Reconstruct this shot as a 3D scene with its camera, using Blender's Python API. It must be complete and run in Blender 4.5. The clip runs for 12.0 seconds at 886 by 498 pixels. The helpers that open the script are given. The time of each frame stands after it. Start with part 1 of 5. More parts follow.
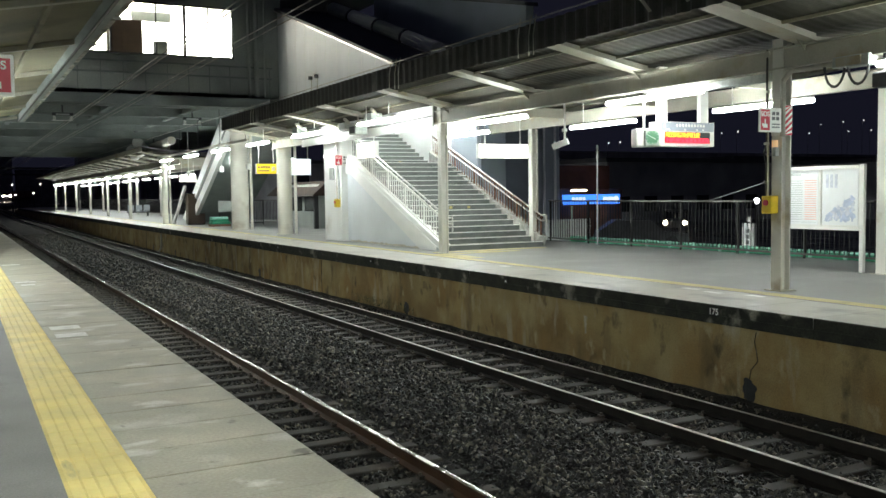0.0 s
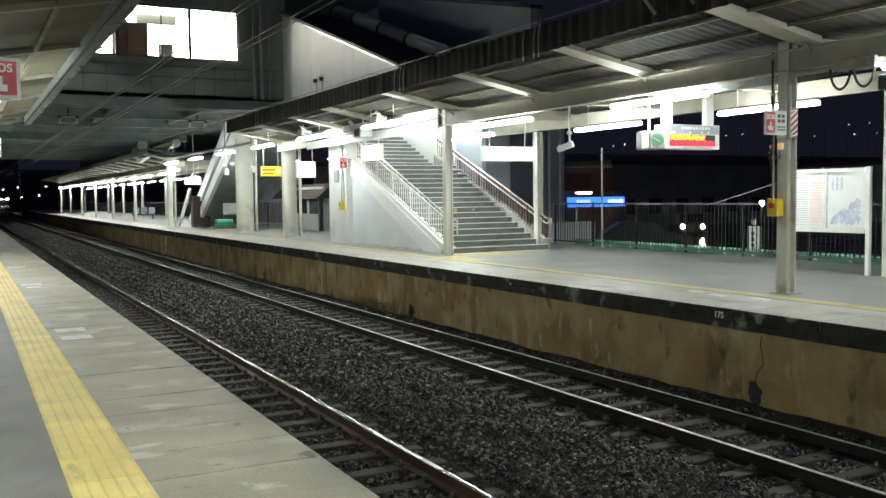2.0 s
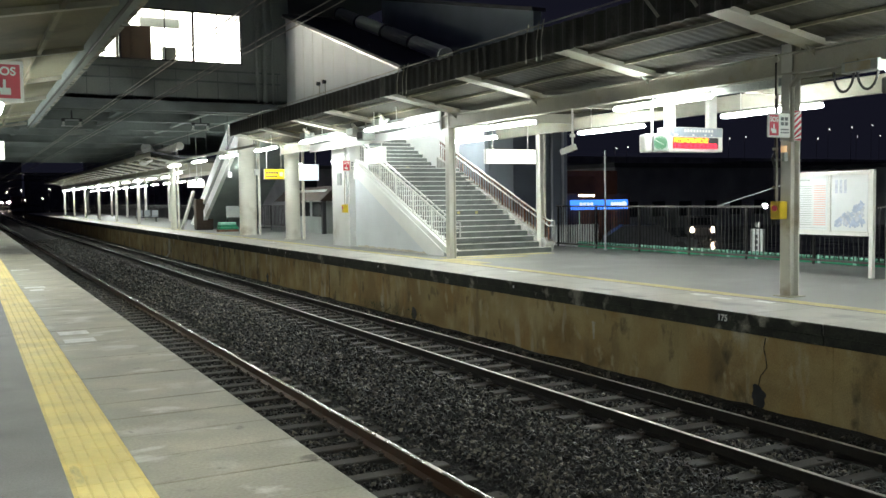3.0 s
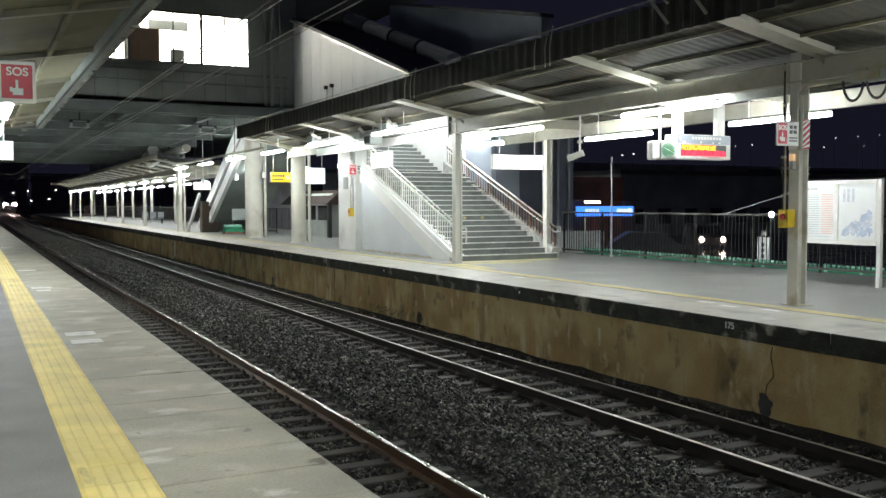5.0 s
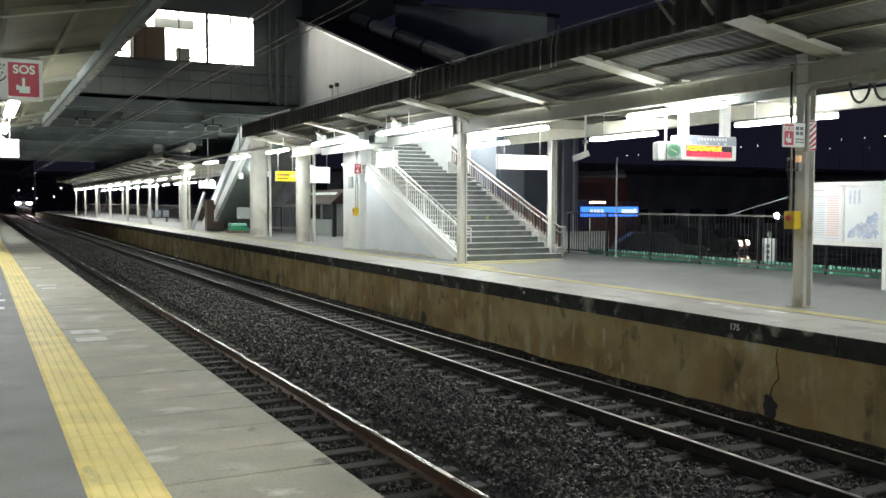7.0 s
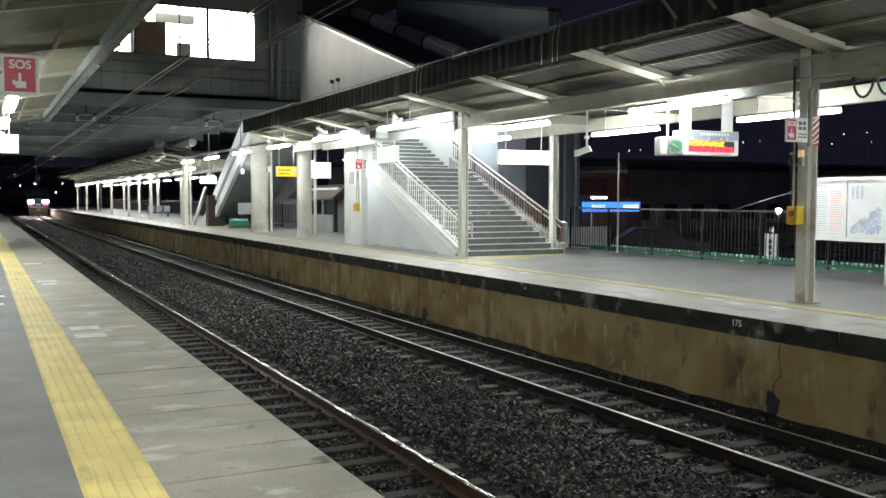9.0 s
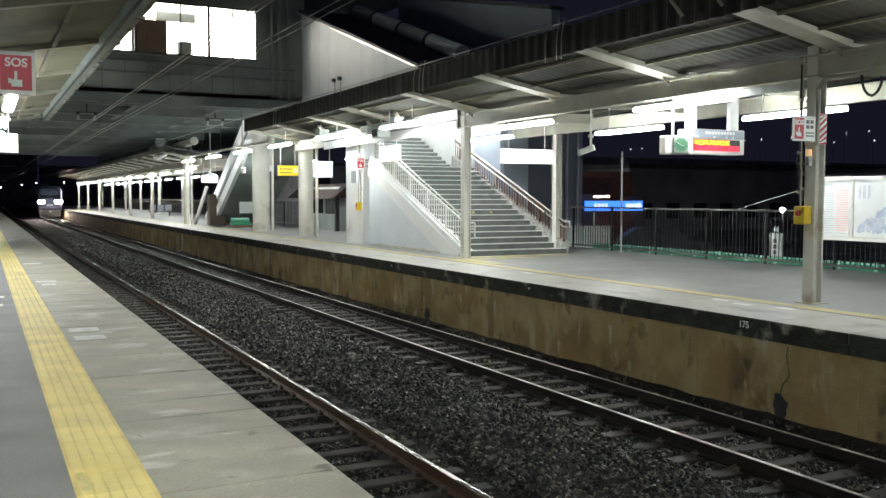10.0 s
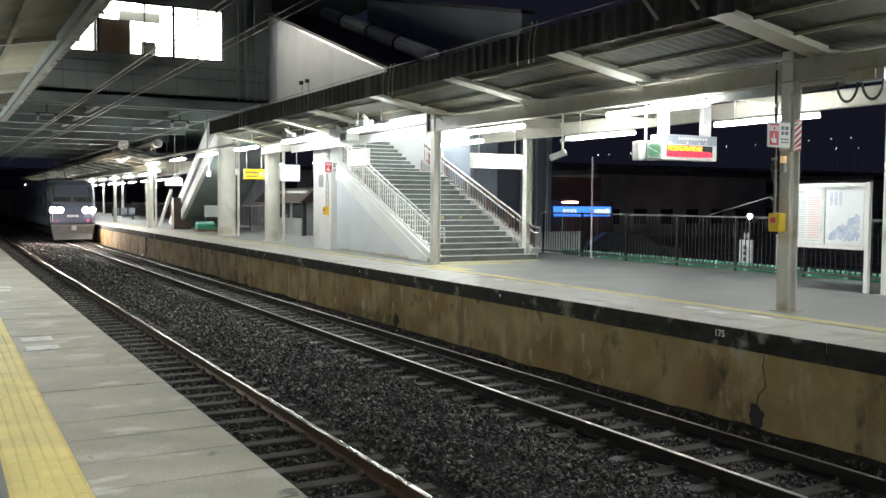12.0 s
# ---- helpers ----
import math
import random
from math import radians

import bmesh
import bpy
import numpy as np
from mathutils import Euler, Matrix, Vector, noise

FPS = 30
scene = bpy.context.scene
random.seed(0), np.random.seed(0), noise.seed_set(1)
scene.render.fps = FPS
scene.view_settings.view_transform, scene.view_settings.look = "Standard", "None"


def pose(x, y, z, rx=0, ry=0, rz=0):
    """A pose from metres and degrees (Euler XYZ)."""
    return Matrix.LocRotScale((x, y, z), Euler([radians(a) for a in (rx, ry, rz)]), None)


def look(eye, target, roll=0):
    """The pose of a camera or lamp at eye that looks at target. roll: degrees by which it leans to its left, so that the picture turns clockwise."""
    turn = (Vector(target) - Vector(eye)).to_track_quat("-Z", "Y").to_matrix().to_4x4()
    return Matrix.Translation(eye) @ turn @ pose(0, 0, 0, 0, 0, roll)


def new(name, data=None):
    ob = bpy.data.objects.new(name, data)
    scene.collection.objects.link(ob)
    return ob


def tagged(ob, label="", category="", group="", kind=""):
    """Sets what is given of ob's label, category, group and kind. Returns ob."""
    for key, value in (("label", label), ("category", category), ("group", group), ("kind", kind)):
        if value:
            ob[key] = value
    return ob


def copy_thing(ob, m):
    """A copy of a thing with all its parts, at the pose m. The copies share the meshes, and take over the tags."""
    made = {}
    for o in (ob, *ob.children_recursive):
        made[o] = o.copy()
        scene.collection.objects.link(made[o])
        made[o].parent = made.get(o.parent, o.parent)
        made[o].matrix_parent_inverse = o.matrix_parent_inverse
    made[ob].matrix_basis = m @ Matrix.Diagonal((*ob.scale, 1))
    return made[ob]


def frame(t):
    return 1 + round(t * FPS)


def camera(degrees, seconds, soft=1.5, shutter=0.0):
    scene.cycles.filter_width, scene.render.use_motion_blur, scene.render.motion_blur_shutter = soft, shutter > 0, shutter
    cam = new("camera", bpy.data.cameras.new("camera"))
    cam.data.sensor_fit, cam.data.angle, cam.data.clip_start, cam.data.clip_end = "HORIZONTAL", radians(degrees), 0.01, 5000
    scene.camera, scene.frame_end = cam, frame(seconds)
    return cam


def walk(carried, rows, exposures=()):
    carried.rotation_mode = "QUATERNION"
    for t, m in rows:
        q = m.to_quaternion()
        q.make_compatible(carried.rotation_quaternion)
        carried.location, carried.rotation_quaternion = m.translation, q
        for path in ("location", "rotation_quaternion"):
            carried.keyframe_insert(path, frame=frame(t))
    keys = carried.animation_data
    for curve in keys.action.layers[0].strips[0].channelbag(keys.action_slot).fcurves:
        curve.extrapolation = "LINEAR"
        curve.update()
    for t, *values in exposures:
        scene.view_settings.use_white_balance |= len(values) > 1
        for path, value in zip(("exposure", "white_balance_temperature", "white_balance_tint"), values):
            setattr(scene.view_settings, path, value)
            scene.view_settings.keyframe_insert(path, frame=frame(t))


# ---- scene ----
# Camera: a phone held at eye height on the near platform.
VIEW = [
    (0, -1.909, -0.017, 1.599, 28.284, 3.544, -0.765),
    (0.5, -1.914, -0.010, 1.600, 28.231, 3.544, -0.747),
    (1, -1.910, -0.004, 1.601, 28.155, 3.511, -0.762),
    (1.5, -1.912, -0.012, 1.603, 28.070, 3.455, -0.754),
    (2, -1.911, -0.010, 1.601, 28.000, 3.381, -0.750),
    (2.5, -1.913, -0.009, 1.602, 27.937, 3.295, -0.753),
    (3, -1.907, -0.004, 1.603, 27.814, 3.206, -0.769),
    (5, -1.938, 0.014, 1.601, 27.530, 2.893, -0.165),
    (5.5, -1.940, 0.030, 1.603, 27.434, 2.828, 0.016),
    (6, -1.948, 0.033, 1.607, 27.362, 2.816, 0.123),
    (6.5, -1.942, 0.026, 1.606, 27.263, 2.846, 0.063),
    (7, -1.943, 0.028, 1.605, 27.266, 2.921, 0.111),
    (9, -1.906, 0.075, 1.609, 27.166, 3.223, 0.082),
    (9.5, -1.887, 0.144, 1.612, 27.117, 3.253, 0.056),
    (10, -1.863, 0.219, 1.623, 27.072, 3.302, 0.060),
    (10.5, -1.841, 0.272, 1.619, 27.033, 3.259, 0.130),
    (11, -1.826, 0.349, 1.630, 27.054, 3.198, 0.161),
    (11.5, -1.791, 0.424, 1.632, 27.425, 3.117, 0.260),
    (12, -1.746, 0.543, 1.628, 29.138, 3.000, 0.369),
]


def view(x, y, z, yaw, down, roll):
    a, b = radians(yaw), radians(down)
    way = Vector((math.sin(a) * math.cos(b), math.cos(a) * math.cos(b), -math.sin(b)))
    eye = Vector((x, y, z))
    return look(eye, eye + way, roll)


cam = camera(52.2, 12.0)
# The phone turns its white balance a little cooler once the headlights appear.
walk(cam, [(r[0], view(*r[1:])) for r in VIEW], [(0, 0.0, 6500, 10), (3.2, 0.0, 6500, 10), (5, 0.0, 6380, 14), (12, 0.0, 6380, 14)])

# Night sky, deep blue.
world = bpy.data.worlds.new("night")
scene.world = world
world.use_nodes = True
world.node_tree.nodes["Background"].inputs["Color"].default_value = (0.0068, 0.0072, 0.0135, 1)
world.node_tree.nodes["Background"].inputs["Strength"].default_value = 1.0
TUBE = 69.0       # glow of the fluorescent tubes

# ---- plan, in metres ----
TRACK_1, TRACK_2 = 1.565, 5.74      # track centres
GAUGE = 0.566                       # half the distance of the rail heads' centres
RAIL_TOP = -1.07
FAR_EDGE = 7.32                     # edge of the far platform
FAR_BACK = 15.1                     # its rear fence
COL_FRONT, COL_REAR = 9.46, 13.1    # column rows of the far canopy


def bend(y):
    """Sideways shift and rise of the line far beyond the station."""
    d = max(0.0, y - 205.0)
    return d * d * 0.00042, max(0.0, y - 130.0) * 0.008


# ---- materials ----
def mat(name, base, rough=0.6, metal=0.0, var=0.2, scale=1.5, fine=35.0, bump=0.15, stretch=(1, 1, 1), local=False,
        second=None, amount=0.5, rough_var=0.1, random=0.0, dist=0.01, layers=(), island=0.0):
    m = bpy.data.materials.new(name)
    m.use_nodes = True
    nt = m.node_tree
    n, l = nt.nodes, nt.links
    bsdf = n["Principled BSDF"]
    if local:
        src = n.new("ShaderNodeTexCoord").outputs["Object"]
    else:
        src = n.new("ShaderNodeNewGeometry").outputs["Position"]
    mp = n.new("ShaderNodeMapping")
    mp.inputs["Scale"].default_value = stretch
    l.new(src, mp.inputs["Vector"])
    big = n.new("ShaderNodeTexNoise")
    big.inputs["Scale"].default_value, big.inputs["Detail"].default_value = scale, 4
    l.new(mp.outputs[0], big.inputs["Vector"])
    small = n.new("ShaderNodeTexNoise")
    small.inputs["Scale"].default_value, small.inputs["Detail"].default_value = fine, 3
    l.new(src, small.inputs["Vector"])
    ramp = n.new("ShaderNodeValToRGB")
    lo = tuple(c * (1 - var) for c in base)
    hi = tuple(min(1, c * (1 + var)) for c in base)
    e = ramp.color_ramp.elements
    e[0].position, e[1].position = 0.3, 0.7
    e[0].color, e[1].color = (*lo, 1), (*hi, 1)
    l.new(big.outputs["Fac"], ramp.inputs["Fac"])
    col = ramp.outputs["Color"]
    if second:
        mask = n.new("ShaderNodeTexNoise")
        mask.inputs["Scale"].default_value, mask.inputs["Detail"].default_value = scale * 0.6, 6
        off = n.new("ShaderNodeMapping")
        off.inputs["Location"].default_value = (3.7, 9.1, 5.3)
        off.inputs["Scale"].default_value = stretch
        l.new(src, off.inputs["Vector"])
        l.new(off.outputs[0], mask.inputs["Vector"])
        r2 = n.new("ShaderNodeValToRGB")
        r2.color_ramp.elements[0].position, r2.color_ramp.elements[1].position = 0.62 - amount * 0.3, 0.72 - amount * 0.2
        l.new(mask.outputs["Fac"], r2.inputs["Fac"])
        mx = n.new("ShaderNodeMixRGB")
        mx.inputs[2].default_value = (*second, 1)
        l.new(r2.outputs["Color"], mx.inputs[0])
        l.new(col, mx.inputs[1])
        col = mx.outputs[0]
    for k, (tint, sc, stre, lo_, hi_) in enumerate(layers):
        off = n.new("ShaderNodeMapping")
        off.inputs["Location"].default_value = (1.3 + 7.7 * k, 4.1 * k, 2.9)
        off.inputs["Scale"].default_value = stre
        l.new(src, off.inputs["Vector"])
        tx = n.new("ShaderNodeTexNoise")
        tx.inputs["Scale"].default_value, tx.inputs["Detail"].default_value = sc, 5
        l.new(off.outputs[0], tx.inputs["Vector"])
        r3 = n.new("ShaderNodeValToRGB")
        r3.color_ramp.elements[0].position, r3.color_ramp.elements[1].position = lo_, hi_
        l.new(tx.outputs["Fac"], r3.inputs["Fac"])
        mx = n.new("ShaderNodeMixRGB")
        mx.inputs[2].default_value = (*tint, 1)
        l.new(r3.outputs["Color"], mx.inputs[0])
        l.new(col, mx.inputs[1])
        col = mx.outputs[0]
    if island:
        geo = n.new("ShaderNodeNewGeometry")
        pw = n.new("ShaderNodeMath")
        pw.operation = "POWER"
        pw.inputs[1].default_value = 4.5
        l.new(geo.outputs["Random Per Island"], pw.inputs[0])
        ir = n.new("ShaderNodeMapRange")
        ir.inputs["To Min"].default_value, ir.inputs["To Max"].default_value = 1 - island, 1 + island * 9.0
        l.new(pw.outputs[0], ir.inputs["Value"])
        ih = n.new("ShaderNodeHueSaturation")
        l.new(ir.outputs[0], ih.inputs["Value"])
        l.new(col, ih.inputs["Color"])
        col = ih.outputs[0]
    grain = n.new("ShaderNodeMixRGB")
    grain.blend_type = "OVERLAY"
    grain.inputs[0].default_value = min(1.0, var * 1.6)
    l.new(col, grain.inputs[1])
    l.new(small.outputs["Fac"], grain.inputs[2])
    col = grain.outputs[0]
    if random:
        oi = n.new("ShaderNodeObjectInfo")
        hs = n.new("ShaderNodeHueSaturation")
        mr = n.new("ShaderNodeMapRange")
        mr.inputs["To Min"].default_value, mr.inputs["To Max"].default_value = 1 - random, 1 + random
        l.new(oi.outputs["Random"], mr.inputs["Value"])
        l.new(mr.outputs[0], hs.inputs["Value"])
        l.new(col, hs.inputs["Color"])
        col = hs.outputs[0]
    l.new(col, bsdf.inputs["Base Color"])
    rr = n.new("ShaderNodeMapRange")
    rr.inputs["To Min"].default_value, rr.inputs["To Max"].default_value = max(0.03, rough - rough_var), min(1, rough + rough_var)
    l.new(big.outputs["Fac"], rr.inputs["Value"])
    l.new(rr.outputs[0], bsdf.inputs["Roughness"])
    bsdf.inputs["Metallic"].default_value = metal
    if bump:
        b = n.new("ShaderNodeBump")
        b.inputs["Strength"].default_value, b.inputs["Distance"].default_value = bump, dist
        l.new(small.outputs["Fac"], b.inputs["Height"])
        l.new(b.outputs[0], bsdf.inputs["Normal"])
    return m


def glow(name, color, strength):
    m = bpy.data.materials.new(name)
    m.use_nodes = True
    b = m.node_tree.nodes["Principled BSDF"]
    b.inputs["Base Color"].default_value = (*color, 1)
    b.inputs["Emission Color"].default_value = (*color, 1)
    b.inputs["Emission Strength"].default_value = strength
    return m


M = dict(
    ground=mat("dark_ground", (0.03, 0.03, 0.03), 0.9, var=0.3, scale=0.2),
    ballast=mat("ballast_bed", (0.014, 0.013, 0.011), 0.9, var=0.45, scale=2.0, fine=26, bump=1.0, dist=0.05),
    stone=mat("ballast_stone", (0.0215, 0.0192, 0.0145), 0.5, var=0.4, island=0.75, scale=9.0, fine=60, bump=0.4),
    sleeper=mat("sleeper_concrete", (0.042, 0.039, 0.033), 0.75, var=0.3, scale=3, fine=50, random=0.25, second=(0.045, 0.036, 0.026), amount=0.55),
    rail_side=mat("rusty_rail", (0.058, 0.029, 0.014), 0.36, metal=0.2, var=0.35, scale=6, fine=60),
    rail_black=mat("blackish_rail", (0.013, 0.01, 0.007), 0.45, metal=0.2, var=0.35, scale=6, fine=60),
    rail_head=mat("worn_rail_head", (0.52, 0.49, 0.45), 0.25, metal=1.0, var=0.3, scale=1.1, fine=80, bump=0.03, rough_var=0.1),
    head_dull=mat("dull_rail_head", (0.3, 0.28, 0.25), 0.36, metal=1.0, var=0.5, scale=0.9, fine=80, bump=0.03, rough_var=0.16),
    clip=mat("clip_steel", (0.16, 0.14, 0.12), 0.45, metal=0.7, var=0.3, scale=30),
    coping=mat("coping_concrete", (0.385, 0.362, 0.285), 0.5, var=0.2, scale=2.3, fine=45, bump=0.12, random=0.05,
               second=(0.56, 0.55, 0.49), amount=0.1, rough_var=0.2,
               layers=(((0.24, 0.227, 0.18), 0.9, (1, 1, 1), 0.5, 0.8), ((0.56, 0.55, 0.5), 1.7, (1, 1.6, 1), 0.6, 0.67), ((0.15, 0.14, 0.11), 5.0, (1, 1, 1), 0.66, 0.74))),
    asphalt=mat("platform_asphalt", (0.205, 0.2, 0.192), 0.6, var=0.25, scale=1.2, fine=70, bump=0.25, rough_var=0.2,
                layers=(((0.26, 0.255, 0.245), 1.2, (1, 1, 1), 0.55, 0.72), ((0.1, 0.1, 0.1), 0.7, (1, 1, 1), 0.55, 0.75))),
    far_asphalt=mat("wet_asphalt", (0.20, 0.20, 0.19), 0.42, var=0.2, scale=0.7, fine=80, bump=0.12, rough_var=0.25),
    far_coping=mat("wet_coping", (0.39, 0.375, 0.325), 0.36, var=0.2, scale=1.0, fine=60, bump=0.06, rough_var=0.13,
                   layers=(((0.26, 0.255, 0.235), 0.9, (1, 0.6, 1), 0.4, 0.9), ((0.2, 0.19, 0.17), 1.6, (1, 0.7, 1), 0.56, 0.68), ((0.47, 0.46, 0.42), 2.4, (1, 0.5, 1), 0.6, 0.72))),
    lip=mat("moss_and_shade_lip", (0.03, 0.031, 0.022), 0.85, var=0.5, scale=4, fine=40, bump=0.7, second=(0.26, 0.25, 0.2), amount=0.08),
    wall=mat("stained_wall", (0.36, 0.275, 0.12), 0.8, random=0.05, var=0.25, scale=0.9, fine=60, bump=0.15, stretch=(1, 0.8, 0.9),
             layers=(((0.23, 0.15, 0.055), 0.9, (1, 0.8, 1.1), 0.45, 0.66), ((0.42, 0.34, 0.17), 1.1, (1, 0.9, 0.9), 0.5, 0.68),
                     ((0.3, 0.19, 0.065), 1.4, (1, 1.1, 0.8), 0.46, 0.68), ((0.13, 0.094, 0.045), 1.0, (1, 1.7, 0.4), 0.58, 0.78),
                     ((0.45, 0.41, 0.3), 1.3, (1, 1.8, 0.4), 0.61, 0.73), ((0.07, 0.055, 0.028), 2.2, (1, 1.3, 0.9), 0.6, 0.74),
                     ((0.42, 0.35, 0.2), 4.0, (1, 1.0, 0.6), 0.6, 0.72))),
    lime=mat("lime_run", (0.41, 0.37, 0.27), 0.8, var=0.3, scale=3, fine=30, bump=0.3, second=(0.26, 0.2, 0.1), amount=0.45),
    near_wall=mat("near_wall", (0.2, 0.17, 0.12), 0.9, var=0.3),
    tactile=mat("tactile_yellow", (0.84, 0.69, 0.25), 0.55, var=0.1, scale=3, fine=50, bump=0.1, random=0.05,
                layers=(((0.6, 0.47, 0.14), 1.1, (1, 1, 1), 0.52, 0.8), ((0.3, 0.25, 0.12), 2.6, (2, 0.5, 1), 0.66, 0.78))),
    tactile_low=mat("tactile_groove_shade", (0.74, 0.59, 0.2), 0.6, var=0.15, scale=3, fine=50, bump=0.1, random=0.05),
    locker=mat("locker_brown", (0.055, 0.035, 0.022), 0.5, var=0.2, scale=2),
    matte_black=mat("hut_roof_brown", (0.03, 0.018, 0.013), 0.95, var=0.3, scale=3),
    moss=mat("weed_green", (0.04, 0.06, 0.02), 0.8, var=0.4, scale=20),
    yellow_line=mat("line_yellow", (0.5, 0.43, 0.17), 0.5, var=0.3, scale=2),
    white_mark=mat("worn_white_mark", (0.75, 0.75, 0.72), 0.6, var=0.2, scale=10),
    cream=mat("cream_steel", (0.41, 0.395, 0.325), 0.5, var=0.1, scale=2.5, fine=50, bump=0.05, second=(0.36, 0.31, 0.2), amount=0.12),
    column=mat("column_paint", (0.64, 0.63, 0.57), 0.45, var=0.06, scale=2.5, fine=50, bump=0.05, second=(0.45, 0.4, 0.3), amount=0.05),
    cream_conc=mat("painted_concrete", (0.70, 0.685, 0.60), 0.6, var=0.08, scale=1.6, fine=30, second=(0.5, 0.46, 0.37), amount=0.06),
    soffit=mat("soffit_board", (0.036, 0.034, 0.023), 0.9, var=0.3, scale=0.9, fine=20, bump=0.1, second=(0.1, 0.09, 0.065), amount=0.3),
    fascia=mat("dark_corrugated", (0.055, 0.052, 0.042), 0.6, var=0.35, scale=3, stretch=(1, 1, 0.3), second=(0.18, 0.17, 0.15), amount=0.1),
    roof=mat("dark_roof", (0.06, 0.06, 0.065), 0.6, var=0.3, scale=1.0),
    white_wall=mat("white_plaster", (0.82, 0.83, 0.81), 0.6, var=0.05, scale=0.9, fine=25, bump=0.06, second=(0.55, 0.53, 0.47), amount=0.06),
    clad=mat("pale_cladding", (0.8, 0.82, 0.84), 0.5, var=0.06, scale=1.2, stretch=(1, 1, 0.3)),
    grey_wall=mat("grey_green_panel", (0.36, 0.385, 0.36), 0.65, var=0.18, scale=0.8, fine=20, stretch=(1, 1, 0.5)),
    gutter=mat("dirty_gutter", (0.3, 0.29, 0.25), 0.7, var=0.45, scale=4, fine=30, bump=0.4, second=(0.1, 0.095, 0.075), amount=0.5),
    under=mat("bridge_underside", (0.24, 0.27, 0.26), 0.7, var=0.25, scale=0.7),
    step=mat("step_concrete", (0.145, 0.155, 0.147), 0.6, var=0.25, scale=3, fine=60, random=0.08),
    nosing=mat("step_nosing", (0.85, 0.85, 0.82), 0.35, var=0.1, scale=8),
    # pale blue-white, dimmed in colour so the panel behind the band looks shaded
    stair_panel=mat("stair_panel_shaded", (0.7, 0.735, 0.76), 0.55, var=0.06, scale=0.8, fine=25, bump=0.05, second=(0.56, 0.57, 0.56), amount=0.15),
    damp_stain=mat("damp_stain", (0.58, 0.54, 0.44), 0.85, var=0.2, scale=5, fine=40),
    curb_stone=mat("curb_stone", (0.36, 0.355, 0.33), 0.8, var=0.35, scale=5, fine=45, bump=0.4),
    steel=mat("stainless", (0.72, 0.72, 0.70), 0.3, metal=0.9, var=0.08, scale=8),
    white_paint=mat("white_enamel", (0.78, 0.78, 0.74), 0.4, var=0.06, scale=4),
    rust=mat("rust_brown", (0.17, 0.085, 0.052), 0.7, var=0.3, scale=5),
    black=mat("black_paint", (0.02, 0.02, 0.022), 0.5, var=0.3, scale=5),
    rubber=mat("black_cable", (0.015, 0.015, 0.015), 0.6, var=0.2, scale=10),
    dark=mat("dark_steel", (0.05, 0.05, 0.055), 0.5, var=0.3, scale=5),
    yellow=mat("signal_yellow", (0.7, 0.5, 0.03), 0.4, var=0.08, scale=8),
    red=mat("sign_red", (0.55, 0.035, 0.06), 0.45, var=0.06, scale=6),
    green=mat("green_net", (0.02, 0.25, 0.13), 0.6, var=0.3, scale=6),
    fence_dark=mat("fence_bars", (0.011, 0.01, 0.01), 0.5, var=0.3, scale=6),
    brick=mat("brown_facade", (0.12, 0.052, 0.036), 0.7, var=0.2, scale=2),
    paper=mat("notice_paper", (0.8, 0.8, 0.76), 0.5, var=0.04, scale=4),
    ink_red=mat("notice_red", (0.8, 0.52, 0.47), 0.5, var=0.1, scale=8),
    ink_blue=mat("notice_blue", (0.5, 0.57, 0.7), 0.5, var=0.15, scale=9),
    ink=mat("notice_ink", (0.12, 0.12, 0.13), 0.5, var=0.1, scale=8),
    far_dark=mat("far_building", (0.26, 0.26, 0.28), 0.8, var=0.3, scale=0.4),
    blue_wall=mat("blue_grey_wall", (0.34, 0.38, 0.44), 0.7, var=0.12, scale=0.6),
    copper=mat("contact_wire", (0.5, 0.47, 0.42), 0.32, metal=0.9, var=0.5, scale=2),
    train=mat("loco_paint", (0.06, 0.075, 0.115), 0.32, var=0.1, scale=1.5, local=True),
    train_lo=mat("loco_lower", (0.22, 0.22, 0.23), 0.4, var=0.15, scale=1.5, local=True),
    train_dark=mat("loco_underframe", (0.04, 0.04, 0.04), 0.7, var=0.3, scale=4, local=True),
    glass=mat("dark_window", (0.02, 0.022, 0.025), 0.08, var=0.1, scale=2, bump=0),
    tube=glow("lit_tube", (0.90, 0.97, 0.93), TUBE),
    sign_lit=glow("lit_sign", (1.0, 0.97, 0.86), 1.6),
    sign_yel=glow("lit_yellow_sign", (0.85, 0.6, 0.02), 0.5),
    screen=glow("lit_display", (0.85, 0.93, 1.0), 1.1),
    win_lit=glow("room_glow", (1.0, 0.98, 0.86), 11.0),
    led_red=glow("led_red", (1.0, 0.03, 0.06), 2.6),
    led_amber=glow("led_amber", (1.0, 0.35, 0.03), 2.8),
    blue_sign=glow("lit_blue_sign", (0.05, 0.22, 0.9), 1.8),
    white_pt=glow("white_point", (0.9, 0.95, 1.0), 260.0),
    head=glow("headlight", (1.0, 0.85, 0.72), 900.0),
    car_head=glow("car_headlight", (1.0, 0.72, 0.5), 70.0),
    sky_glow=glow("town_lamp", (1.0, 0.95, 0.85), 6.0),
)


